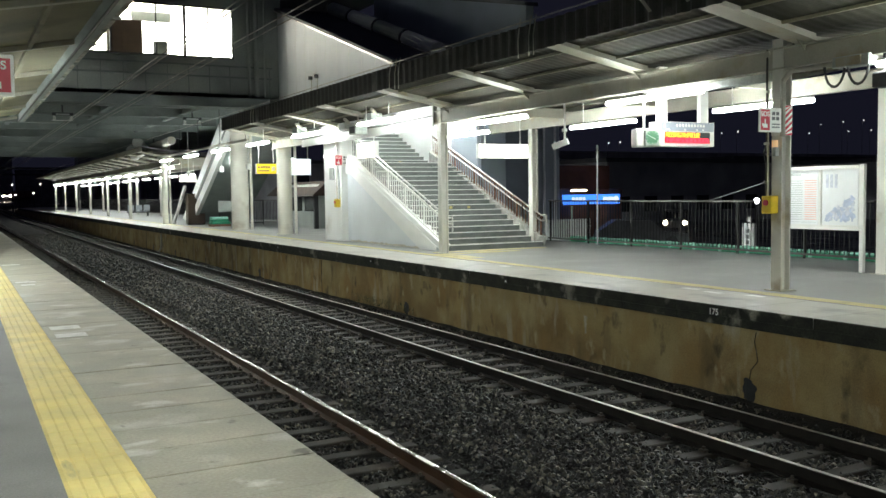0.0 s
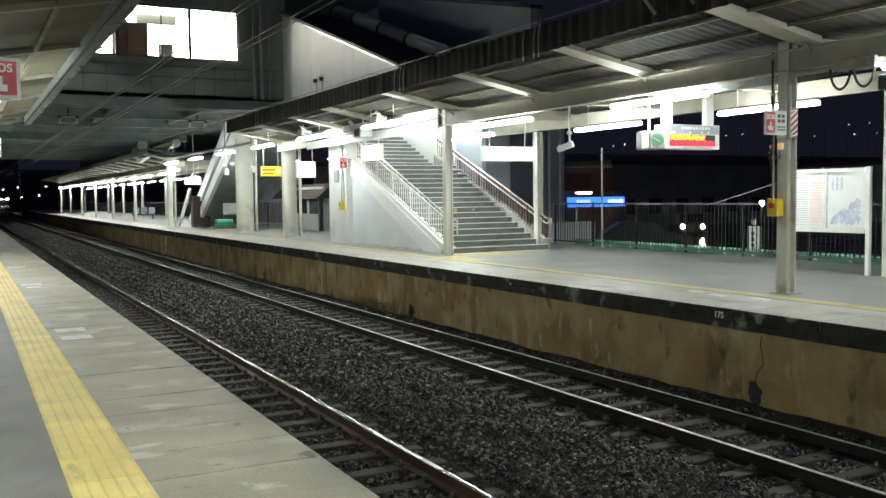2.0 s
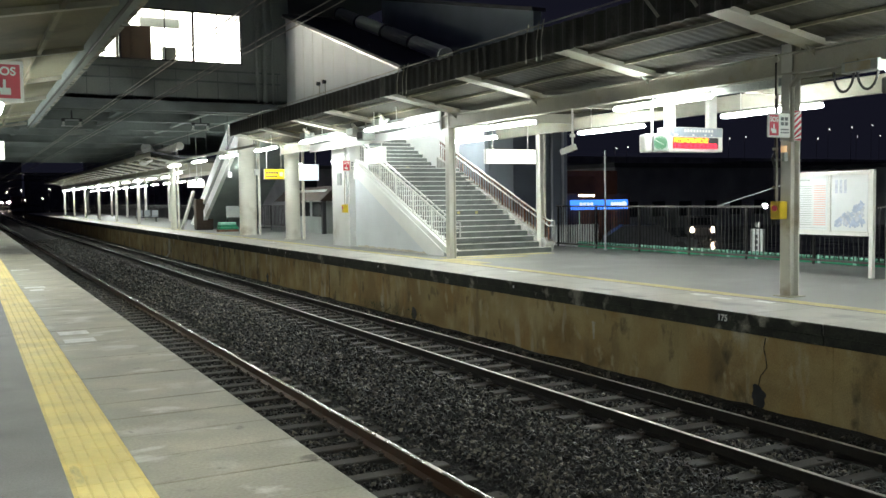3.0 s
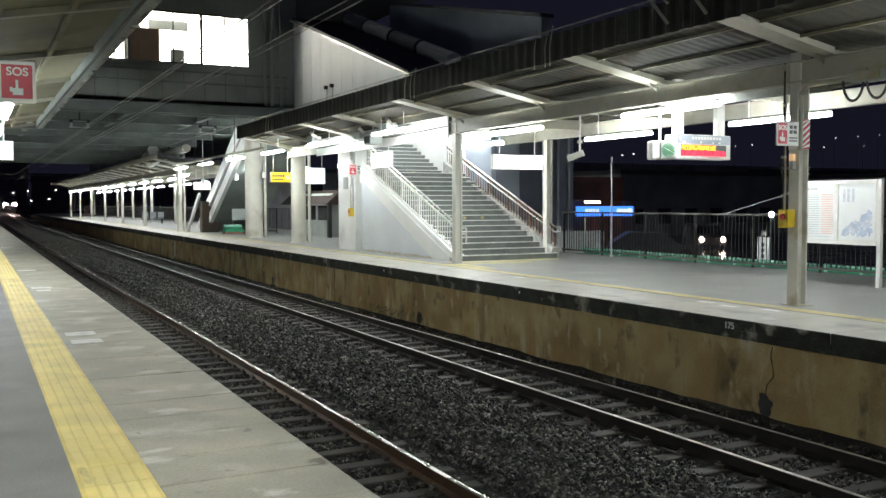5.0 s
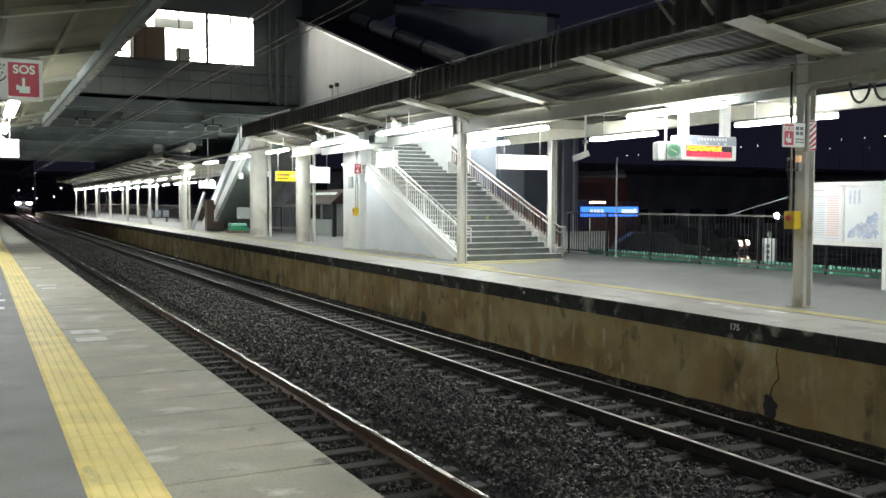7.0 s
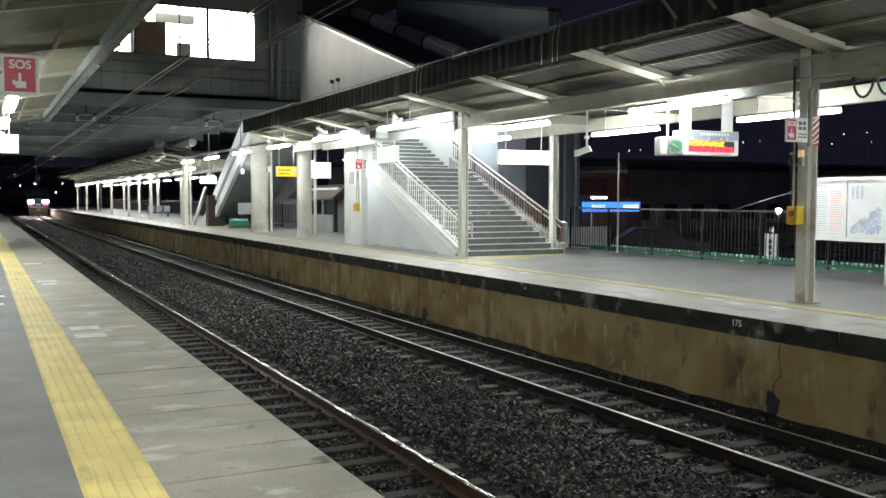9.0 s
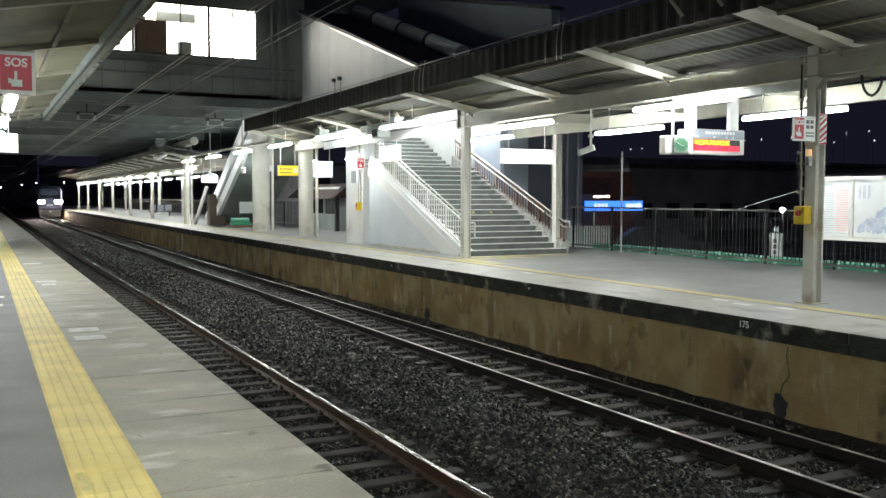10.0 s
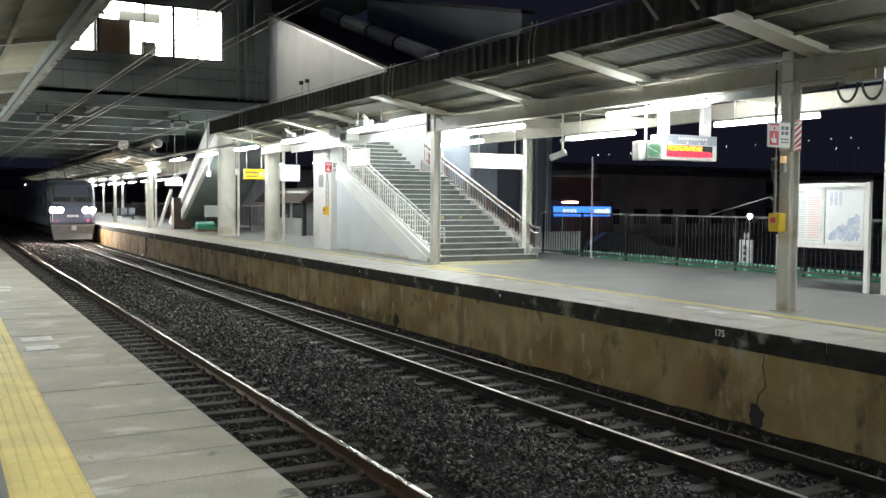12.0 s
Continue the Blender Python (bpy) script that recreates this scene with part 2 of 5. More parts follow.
# ---- mesh helpers ----
def box(bm, x0, x1, y0, y1, z0, z1, bev=0.0):
    v = [bm.verts.new(p) for p in ((x0, y0, z0), (x1, y0, z0), (x1, y1, z0), (x0, y1, z0), (x0, y0, z1), (x1, y0, z1), (x1, y1, z1), (x0, y1, z1))]
    fs = [bm.faces.new([v[i] for i in q]) for q in ((3, 2, 1, 0), (4, 5, 6, 7), (0, 1, 5, 4), (1, 2, 6, 5), (2, 3, 7, 6), (3, 0, 4, 7))]
    if bev:
        es = {e for f in fs for e in f.edges}
        bmesh.ops.bevel(bm, geom=list(es), offset=bev, segments=2, affect="EDGES", profile=0.5)
    return bm


def prism(bm, pts, axis, a, b):
    """A polygon, given in the two other axes, drawn out along one axis."""
    def at(p, t):
        return {"x": (t, p[0], p[1]), "y": (p[0], t, p[1]), "z": (p[0], p[1], t)}[axis]
    lo = [bm.verts.new(at(p, a)) for p in pts]
    hi = [bm.verts.new(at(p, b)) for p in pts]
    n = len(pts)
    bm.faces.new(lo[::-1])
    bm.faces.new(hi)
    for i in range(n):
        bm.faces.new((lo[i], lo[(i + 1) % n], hi[(i + 1) % n], hi[i]))
    bmesh.ops.recalc_face_normals(bm, faces=bm.faces)
    return bm


def rod(bm, p, q, r, seg=8, r2=None):
    """A round bar from p to q."""
    p, q = Vector(p), Vector(q)
    d = q - p
    m = Matrix.Translation((p + q) / 2) @ d.to_track_quat("Z", "Y").to_matrix().to_4x4()
    bmesh.ops.create_cone(bm, cap_ends=True, segments=seg, radius1=r, radius2=r if r2 is None else r2, depth=d.length, matrix=m)
    return bm


def bar(bm, p, q, w, h):
    """A square bar from p to q: w wide, h high."""
    p, q = Vector(p), Vector(q)
    d = q - p
    m = Matrix.Translation((p + q) / 2) @ d.to_track_quat("Y", "Z").to_matrix().to_4x4() @ Matrix.Diagonal((w, d.length, h, 1))
    bmesh.ops.create_cube(bm, size=1.0, matrix=m)
    return bm


def bent(bm, pts, r, seg=6):
    for a, b in zip(pts, pts[1:]):
        rod(bm, a, b, r, seg)
    for a in pts[1:-1]:
        bmesh.ops.create_icosphere(bm, subdivisions=1, radius=r * 1.02, matrix=Matrix.Translation(a))
    return bm


def mesh(name, bm, material):
    me = bpy.data.meshes.new(name)
    bm.to_mesh(me)
    bm.free()
    for m in material if isinstance(material, (list, tuple)) else [material]:
        me.materials.append(m)
    return me


def part(name, bm, material, parent=None, label=""):
    ob = new(name, mesh(name, bm, material))
    if parent:
        ob.parent = parent
    if label:
        tagged(ob, label)
    return ob


def thing(name, at, label, category, group="", kind=""):
    ob = new(name)
    ob.location = at
    ob.empty_display_size = 0.1
    return tagged(ob, label, category, group, kind)


def B():
    return bmesh.new()


def cube(x0, x1, y0, y1, z0, z1, bev=0.0):
    return box(B(), x0, x1, y0, y1, z0, z1, bev)


# ---- ground and tracks ----
def build_ground():
    bm = cube(-900, 900, -300, 1500, -2.2, -1.75)
    tagged(part("ground", bm, M["ground"]), "dark open ground round the station at night", "ground", kind="structure")


def build_ballast():
    """The bed between the platforms: uneven gravel, lower under the sleepers."""
    bm = B()
    nx, ys = 26, [-12.0 + 1.0 * i for i in range(12)] + [0.35 * i for i in range(150)] + [52.5 + 6 * i for i in range(60)]
    rows = []
    for y in ys:
        row = []
        bx, bz = bend(y)
        for i in range(nx + 1):
            x = -0.15 + (FAR_EDGE + 0.15) * i / nx
            z = -1.235 + 0.035 * noise.noise((x * 1.7, y * 1.7, 0)) + 0.02 * noise.noise((x * 6, y * 6, 3))
            if 2.75 < x < 4.5:
                z += 0.05
            elif min(abs(x - TRACK_1), abs(x - TRACK_2)) < 1.1:
                z -= 0.035
            row.append(bm.verts.new((x + bx, y, z + bz)))
        rows.append(row)
    for a, b in zip(rows, rows[1:]):
        for i in range(nx):
            bm.faces.new((a[i], a[i + 1], b[i + 1], b[i]))
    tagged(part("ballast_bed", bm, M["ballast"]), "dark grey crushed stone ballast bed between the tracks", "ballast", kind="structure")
    # loose stones on the bed
    rnd = random.Random(4)
    verts, faces = [], []
    shapes = []
    for k in range(12):
        pts = []
        for sx, sy, sz in ((1, 0, 0), (-1, 0, 0), (0, 1, 0), (0, -1, 0), (0, 0, 1), (0, 0, -1)):
            pts.append(Vector((sx, sy, sz)) * rnd.uniform(0.65, 1.15) + Vector([rnd.uniform(-0.3, 0.3) for _ in range(3)]))
        shapes.append(pts)
    tri = ((0, 2, 4), (2, 1, 4), (1, 3, 4), (3, 0, 4), (2, 0, 5), (1, 2, 5), (3, 1, 5), (0, 3, 5))
    count = 0
    while count < 76000:
        y = 3.6 + 72 * rnd.random() ** 2.2
        x = rnd.uniform(0.2, FAR_EDGE - 0.22)
        if x > 6.4 and rnd.random() < 0.75:
            continue
        under = min(abs(x - TRACK_1), abs(x - TRACK_2)) < 1.05
        first = 0.245 if x < 3.6 else 0.073
        if under and ((y - first + 0.12) / 0.587) % 1 < 0.41 and rnd.random() < 0.93:
            continue
        if min(abs(abs(x - TRACK_1) - GAUGE), abs(abs(x - TRACK_2) - GAUGE)) < 0.1:
            continue
        s = rnd.uniform(0.016, 0.04) * (1 + y * 0.012)
        z = -1.225 + 0.035 * noise.noise((x * 1.7, y * 1.7, 0)) + (0.05 if 2.75 < x < 4.5 else 0.0) - (0.038 if under else 0) + rnd.uniform(-0.01, 0.015)
        e = Euler((rnd.uniform(0, 6), rnd.uniform(0, 6), rnd.uniform(0, 6))).to_matrix()
        o = len(verts)
        p = Vector((x, y, z))
        verts.extend([p + e @ (q * s) for q in shapes[count % 12]])
        faces.extend([(a + o, b + o, c + o) for a, b, c in tri])
        count += 1
    me = bpy.data.meshes.new("ballast_stones")
    me.from_pydata(verts, [], faces)
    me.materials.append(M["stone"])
    tagged(new("ballast_stones", me), "loose dark grey crushed stones on the track bed", "ballast", kind="stuff")


def build_rail(x, label, side, top_face):
    """A rail of two parts: rusty web and foot, bright head."""
    t = thing("rail", (x, 0, RAIL_TOP - 0.153), label, "rail", "rails")
    ys = [-12, 60, 130] + [150 + 15 * i for i in range(20)]
    head = [(-0.033, -0.034), (0.033, -0.034), (0.033, -0.006), (0.027, -0.001), (0.004, 0.0), (-0.026, -0.002), (-0.033, -0.008)]
    web = [(-0.066, -0.153), (0.066, -0.153), (0.066, -0.142), (0.012, -0.118), (0.009, -0.0345), (-0.009, -0.0345), (-0.012, -0.118), (-0.066, -0.142)]
    for name, prof, top in (("web", web, ()), ("head", head, (3, 4))):
        bm = B()
        loops = []
        for y in ys:
            bx, bz = bend(y)
            loops.append([bm.verts.new((px + bx, y, 0.153 + pz + bz)) for px, pz in prof])
        n = len(prof)
        for p, q in zip(loops, loops[1:]):
            for i in range(n):
                f = bm.faces.new((p[i], p[(i + 1) % n], q[(i + 1) % n], q[i]))
                f.material_index = 1 if i in top else 0
        bm.faces.new(loops[0])
        bm.faces.new(loops[-1][::-1])
        bmesh.ops.recalc_face_normals(bm, faces=bm.faces)
        part(name, bm, [M[side], M[top_face]], t)
    return t


def sleeper_mesh():
    bm = B()
    z = RAIL_TOP - 0.16
    prism(bm, [(-0.125, z - 0.14), (0.125, z - 0.14), (0.1, z - 0.01), (0.085, z), (-0.085, z), (-0.1, z - 0.01)], "x", -1.0, 1.0)
    for s in (-1, 1):
        for k in (-1, 1):
            x = s * GAUGE + k * 0.085
            v0 = len(bm.faces)
            box(bm, x - 0.03, x + 0.03, -0.045, 0.045, z, z + 0.035)
            rod(bm, (x, 0, z + 0.03), (x, 0, z + 0.065), 0.018, 6)
            bm.faces.ensure_lookup_table()
            for f in bm.faces[v0:]:
                f.material_index = 1
    return mesh("sleeper", bm, [M["sleeper"], M["clip"]])


SLEEPER_STEP = 0.587


def build_track(cx, me, phase):
    t = thing("track_sleepers", (cx, 0, RAIL_TOP - 0.3), "row of weathered grey concrete sleepers with steel clips in ballast", "sleepers", "tracks")
    for i in range(150):
        y = phase + SLEEPER_STEP * (i - 12)
        ob = new("sleeper", me)
        ob.parent = t
        ob.location = (0, y, -RAIL_TOP + 0.3)
    bm = B()
    for i in range(138, 330):
        y = phase + SLEEPER_STEP * i
        bx, bz = bend(y)
        z = RAIL_TOP - 0.16 + bz
        box(bm, bx - 1, bx + 1, y - 0.11, y + 0.11, z - 0.1 - RAIL_TOP + 0.3, z - RAIL_TOP + 0.3)
    tagged(part("sleeper_rest", bm, M["sleeper"], t), kind="stuff")


# ---- near platform ----
def build_near_platform():
    bm = box(B(), -9.0, -1.44, -12, 260, -0.5, 0.0)
    tagged(part("platform_floor", bm, M["asphalt"]), "grey worn asphalt platform floor", "platform", kind="structure")
    bm = box(B(), -9.0, -0.12, -12, 260, -1.8, -0.1)
    tagged(part("platform_base", bm, M["near_wall"]), "concrete platform base wall beside the track", "platform", kind="structure")
    # coping slabs, each laid beside the next
    cope = thing("platform_edge", (0, 0, -0.1), "worn pale concrete edge slabs of the platform", "platform edge", kind="structure")
    rnd = random.Random(8)
    bm = box(B(), -1.028, 0.0, -0.291, 0.291, 0.0, 0.1, 0.006)
    me = mesh("edge_slab", bm, M["coping"])
    for i in range(163):
        ob = new("edge_slab", me)
        ob.parent = cope
        ob.location = (0, -5.6 + 0.586 * i, rnd.uniform(-0.002, 0.002))
        ob.rotation_euler = (rnd.uniform(-0.002, 0.002), rnd.uniform(-0.001, 0.001), 0)
    bm = box(B(), -1.028, 0.0, 89.6, 260, 0, 0.1)
    part("far_edge", bm, M["coping"], cope)
    # tactile strip
    strip = thing("tactile_paving", (-1.235, 0, 0), "yellow raised-bar tactile paving strip along the platform", "tactile paving", kind="structure")
    bm = box(B(), -0.205, 0.205, -0.1985, 0.1985, -0.1, 0.002, 0.0)
    for k in range(5):
        x = -0.15 + 0.075 * k
        prism(bm, [(x - 0.033, 0.0), (x + 0.033, 0.0), (x + 0.027, 0.007), (x - 0.027, 0.007)], "y", -0.195, 0.195)
    # grooves take a darker yellow: shade between the bars put into the colour
    for f in bm.faces:
        f.material_index = 0 if f.calc_center_median().z > 0.0025 else 1
    me = mesh("tactile_tile", bm, [M["tactile"], M["tactile_low"]])
    for i in range(189):
        ob = new("tactile_tile", me)
        ob.parent = strip
        ob.location = (0, -5.6 + 0.4 * i, 0)
    part("far_strip", box(B(), -0.205, 0.205, 69.8, 260, -0.1, 0.003), M["tactile"], strip)
    # worn paint marks near the edge
    for y, w in ((11.95, 0.17), (11.25, 0.17), (24.1, 0.2), (18.9, 0.18), (18.3, 0.12), (37.5, 0.2)):
        bm = box(B(), -w, w, -0.16, 0.16, 0.0, 0.002)
        ob = tagged(part("painted_mark", bm, M["white_mark"]), "worn white painted mark on the platform edge", "painted mark", "platform marks")
        ob.location = (-0.78, y, 0.004)
    for y, w in ((15.2, 0.2), (16.4, 0.24), (17.6, 0.2), (20.4, 0.24), (21.2, 0.2)):
        bm = box(B(), -w, w, -0.16, 0.16, 0.0, 0.002)
        ob = tagged(part("painted_mark", bm, M["white_mark"]), "white painted boarding mark on the asphalt", "painted mark", "platform marks")
        ob.location = (-1.8, y, 0.002)


# ---- far platform ----
def build_far_platform():
    e = FAR_EDGE
    bm = box(B(), 8.75, FAR_BACK + 0.3, -12, 175, -0.3, 0.0)
    tagged(part("floor", bm, M["far_asphalt"]), "damp grey asphalt floor of the far platform", "platform", kind="structure")
    wall = thing("platform_wall", (e, 0, -1.8), "ochre-stained concrete platform wall with joints and drain holes", "platform wall", kind="structure")
    rnd = random.Random(5)
    y = -2.0
    while y < 175:
        w = 1.35
        bm = box(B(), 0.06, 1.5, y + 0.0015, y + w - 0.0015, 0.0, 1.528 - rnd.uniform(0, 0.006), 0.004)
        part("wall_panel", bm, M["wall"], wall)
        y += w
    # clogged drain outlets, each a ragged dark hollow with a run of dirt below
    for y in (8.62, 19.1, 30.8, 44.5, 50.0, 56.0, 63.0):
        bm = B()
        n = 22
        ring = []
        for i in range(n):
            a = 2 * math.pi * i / n
            r = rnd.uniform(0.075, 0.125)
            ring.append((y + 1.15 * r * math.cos(a), 0.73 + (1.2 if math.sin(a) > 0 else 1.9) * r * math.sin(a)))
        prism(bm, ring, "x", 0.055, 0.075)
        part("drain_outlet", bm, M["black"], wall, "dark clogged drain outlet")
    # lime runs: pale residue beside the nearest outlet and down the wall
    for yc, zt, zb, w in ((8.76, 0.7, 0.58, 0.045), (12.2, 1.3, 1.0, 0.05)):
        left, right = [], []
        for i in range(9):
            z = zt + (zb - zt) * i / 8
            k = w * (1.0 - 0.6 * i / 8)
            left.append((yc - k * rnd.uniform(0.5, 1.1), z))
            right.append((yc + k * rnd.uniform(0.5, 1.1), z))
        part("lime_run", prism(B(), left + right[::-1], "x", 0.056, 0.07), M["lime"], wall, "pale lime residue")
    # a bent pipe down the face of the wall
    part("drain_pipe", bent(B(), [(0.02, 47.7, 1.5), (0.02, 47.72, 1.1), (0.02, 47.75, 0.78), (-0.02, 48.1, 0.6), (-0.05, 48.5, 0.54)], 0.045, 8), M["cream_conc"], wall, "pale bent drain pipe")
    # a long crack above the nearest outlet
    pts = [(0.055, 8.5 + 0.03 * math.sin(i * 1.7) + 0.035 * i * (i > 3) * 0.5, 1.5 - 0.13 * i) for i in range(6)]
    part("crack", bent(B(), pts, 0.006, 5), M["lip"], wall, "dark crack in the wall")
    part("crack", bent(B(), [(0.055, 24.69, 1.5), (0.055, 24.7, 0.9), (0.055, 24.68, 0.5)], 0.009, 5), M["lip"], wall)
    # weeds at the foot of the wall
    for yc in (19.0, 20.2, 20.7, 21.2, 21.8):
        verts, faces = [], []
        for k in range(90):
            y, z, x = rnd.gauss(0, 0.25), rnd.uniform(0, 0.22), rnd.uniform(-0.12, 0.04)
            d = Vector((rnd.uniform(-0.06, 0.02), rnd.uniform(-0.06, 0.06), rnd.uniform(0.03, 0.1)))
            p = Vector((x, y, z))
            o = len(verts)
            verts += [p, p + Vector((0, 0.02, 0.01)), p + d]
            faces.append((o, o + 1, o + 2))
        me_w = bpy.data.meshes.new("weed")
        me_w.from_pydata(verts, [], faces)
        me_w.materials.append(M["moss"])
        wd = tagged(new("weed_clump", me_w), "small dark green weeds at the foot of the platform wall", "weeds", kind="stuff")
        wd.location = (e, yc, -1.24)
    # coping slabs with a rough dark front edge
    cope = thing("platform_coping", (e, 0, -0.27), "wet pale concrete coping with dark mossy front edge and shade-dark bed", "platform edge", kind="structure")
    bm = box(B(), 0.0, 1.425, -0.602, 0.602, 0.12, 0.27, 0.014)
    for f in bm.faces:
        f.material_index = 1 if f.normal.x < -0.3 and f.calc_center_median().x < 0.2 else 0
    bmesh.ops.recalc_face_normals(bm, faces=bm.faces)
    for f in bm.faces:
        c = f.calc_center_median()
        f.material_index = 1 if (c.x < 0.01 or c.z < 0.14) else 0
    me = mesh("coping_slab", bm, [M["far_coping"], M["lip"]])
    # recessed bed: the mossy lip's dark colour also paints the shadow line here
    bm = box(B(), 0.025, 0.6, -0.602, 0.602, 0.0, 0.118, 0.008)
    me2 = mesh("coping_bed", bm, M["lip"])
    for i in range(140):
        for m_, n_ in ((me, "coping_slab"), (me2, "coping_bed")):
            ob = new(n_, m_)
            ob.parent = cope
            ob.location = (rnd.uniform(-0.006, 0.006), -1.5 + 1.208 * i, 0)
    # yellow safety line
    bm = box(B(), 8.8, 9.07, -12, 175, 0.0, 0.004)
    tagged(part("safety_line", bm, M["yellow_line"]), "worn yellow painted safety line on the platform", "painted line", kind="structure")
    for y, x in ((9.6, 8.55), (10.3, 8.4), (10.9, 8.5), (16.5, 8.5), (34.0, 8.6), (37.0, 8.7)):
        bm = box(B(), -0.07, 0.07, -0.16, 0.16, 0, 0.003)
        ob = tagged(part("painted_mark", bm, M["white_mark"]), "worn white painted mark on the wet platform", "painted mark", "far platform marks")
        ob.location = (x, y, 0.002)
    # yellow guide paving before the stairs
    g = thing("guide_paving", (10, 20.5, 0), "scuffed yellow guide paving before the stairs", "tactile paving", kind="structure")
    for x0, x1, y0, y1 in ((-0.6, 2.9, 0.75, 1.15), (-1.0, 1.6, 0.1, 0.4), (-0.9, -0.5, -1.5, 0.1), (0.5, 0.8, 0.4, 0.75)):
        part("guide_tile", box(B(), x0, x1, y0, y1, 0, 0.005), M["yellow_line"], g)
    # small plates on the edge
    for y, big in ((9.2, True), (14.6, False), (21.0, False), (28.5, False)):
        p = thing("edge_plate", (e - 0.012, y, -0.1), "small dark plate with white figures on the platform edge", "number plate", "edge plates")
        w, h = (0.1, 0.05) if big else (0.045, 0.03)
        part("plate", box(B(), 0, 0.01, -w, w, -h, h), M["black"], p)
        if big:
            txt = bpy.data.curves.new("figures", "FONT")
            txt.body, txt.size, txt.align_x, txt.align_y, txt.extrude = "175", 0.125, "CENTER", "CENTER", 0.001
            txt.offset = 0.003
            txt.materials.append(M["nosing"])
            o = new("figures", txt)
            o.parent = p
            o.matrix_local = pose(-0.003, 0, 0, 90, 0, -90)
        else:
            part("figures", box(B(), -0.004, 0, -0.02, 0.02, -0.02, 0.02), M["white_mark"], p)


# ---- far canopy ----
def h_column(h, w=0.2):
    bm = B()
    box(bm, -w / 2, -w / 2 + 0.02, -w / 2, w / 2, 0, h)
    box(bm, w / 2 - 0.02, w / 2, -w / 2, w / 2, 0, h)
    box(bm, -w / 2 + 0.02, w / 2 - 0.02, -0.012, 0.012, 0, h)
    return bm


def build_column(x, y, h, base=True):
    c = thing("canopy_column", (x, y, 0), "cream-painted steel canopy column with H section", "column", "canopy columns")
    part("shaft", h_column(h), M["column"], c)
    bm = box(B(), -0.17, 0.17, -0.17, 0.17, 0, 0.015, 0.003)
    part("base_plate", bm, M["cream"], c)
    return c


def roof_z(x):
    """Underside of the roof across the platform: low over the columns, rising to both eaves."""
    if x < 9.4:
        return 3.9 + (9.4 - x) * 0.17
    if x > 13.0:
        return 3.9 + (x - 13.0) * 0.17
    return 3.9


def build_canopy(y0, y1, name, arms, dark_eaves=True, middle=True):
    """A length of the platform roof; over the stairs only its front and rear strips."""
    t = thing(name, (0, 0, 0), "cream steel platform canopy with corrugated eaves", "canopy", kind="structure")
    if middle:
        spans = [[(7.4, 4.24), (9.4, 3.9), (13.0, 3.9), (15.0, 4.24)]]
    else:
        spans = [[(7.4, 4.24), (9.4, 3.9), (9.76, 3.9)], [(13.6, 4.0), (15.0, 4.24)]]
    for prof in spans:
        # corrugated sheet, its ridges running across the platform
        verts, faces, m = [], [], len(prof)
        steps = int((y1 - y0) / 0.05)
        for i in range(steps + 1):
            dz = 0.01 * (i // 2 % 2)
            verts += [(x, y0 + (y1 - y0) * i / steps, z + dz) for x, z in prof]
        for i in range(steps):
            faces += [(i * m + k, i * m + k + 1, (i + 1) * m + k + 1, (i + 1) * m + k) for k in range(m - 1)]
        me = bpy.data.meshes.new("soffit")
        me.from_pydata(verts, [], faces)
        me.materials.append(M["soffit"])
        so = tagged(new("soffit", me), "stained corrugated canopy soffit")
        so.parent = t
        part("roof_sheet", prism(B(), [(x, z + 0.11) for x, z in prof] + [(x, z + 0.2) for x, z in prof[::-1]], "y", y0, y1), M["roof"], t)
    for x, s in ((7.36, -1), (15.04, 1)):
        bm = B()
        n = int((y1 - y0) / 0.075)
        prev = None
        for i in range(n + 1):
            y = y0 + 0.075 * i
            dx = s * (0.022 if i % 4 in (0, 1) else -0.022)
            a, b = bm.verts.new((x + dx, y, 4.13)), bm.verts.new((x + dx * 0.9, y, 4.62 if dark_eaves else 4.4))
            if prev:
                bm.faces.new((prev[0], a, b, prev[1]))
            prev = (a, b)
        bmesh.ops.solidify(bm, geom=bm.faces[:], thickness=0.006)
        part("eaves_sheet", bm, M["fascia"] if dark_eaves else M["cream"], t, "corrugated metal eaves")
    for x in (COL_FRONT - 0.04, COL_REAR - 0.04):
        if x > 12 and not middle:
            continue
        bm = B()
        box(bm, x - 0.1, x + 0.1, y0, y1, 3.43, 3.455)
        box(bm, x - 0.1, x + 0.1, y0, y1, 3.735, 3.76)
        box(bm, x - 0.03, x + 0.03, y0, y1, 3.455, 3.735)
        part("beam", bm, M["cream"], t, "cream steel beam")
    for x in (7.9, 8.7, 10.4, 11.3, 12.2, 13.8, 14.5):
        if 9.76 < x < 13.6 and not middle:
            continue
        z = roof_z(x)
        part("purlin", box(B(), x - 0.02, x + 0.02, y0, y1, z - 0.055, z - 0.008), M["soffit_y"], t)
    for y in arms:
        for s, xc in ((-1, 9.42), (1, 13.06)):
            if s > 0 and not middle:
                continue
            xe = xc + s * 2.0
            bm = prism(B(), [(xc, 3.775), (xc, 3.795), (xe, 4.165), (xe, 4.145)], "y", y - 0.19, y + 0.19)
            for k in (-0.17, 0.15):
                prism(bm, [(xc, 3.796), (xc, 3.885), (xe, 4.225), (xe, 4.166)], "y", y + k, y + k + 0.02)
            part("bracket_arm", bm, M["cream"], t)
            part("gusset", prism(B(), [(xc, 3.62), (xc, 3.774), (xc + s * 0.22, 3.81)], "y", y - 0.01, y + 0.01), M["cream"], t)
        if middle:
            part("tie_beam", box(B(), 9.5, 13.0, y - 0.06, y + 0.06, 3.62, 3.87), M["cream"], t)
    return t


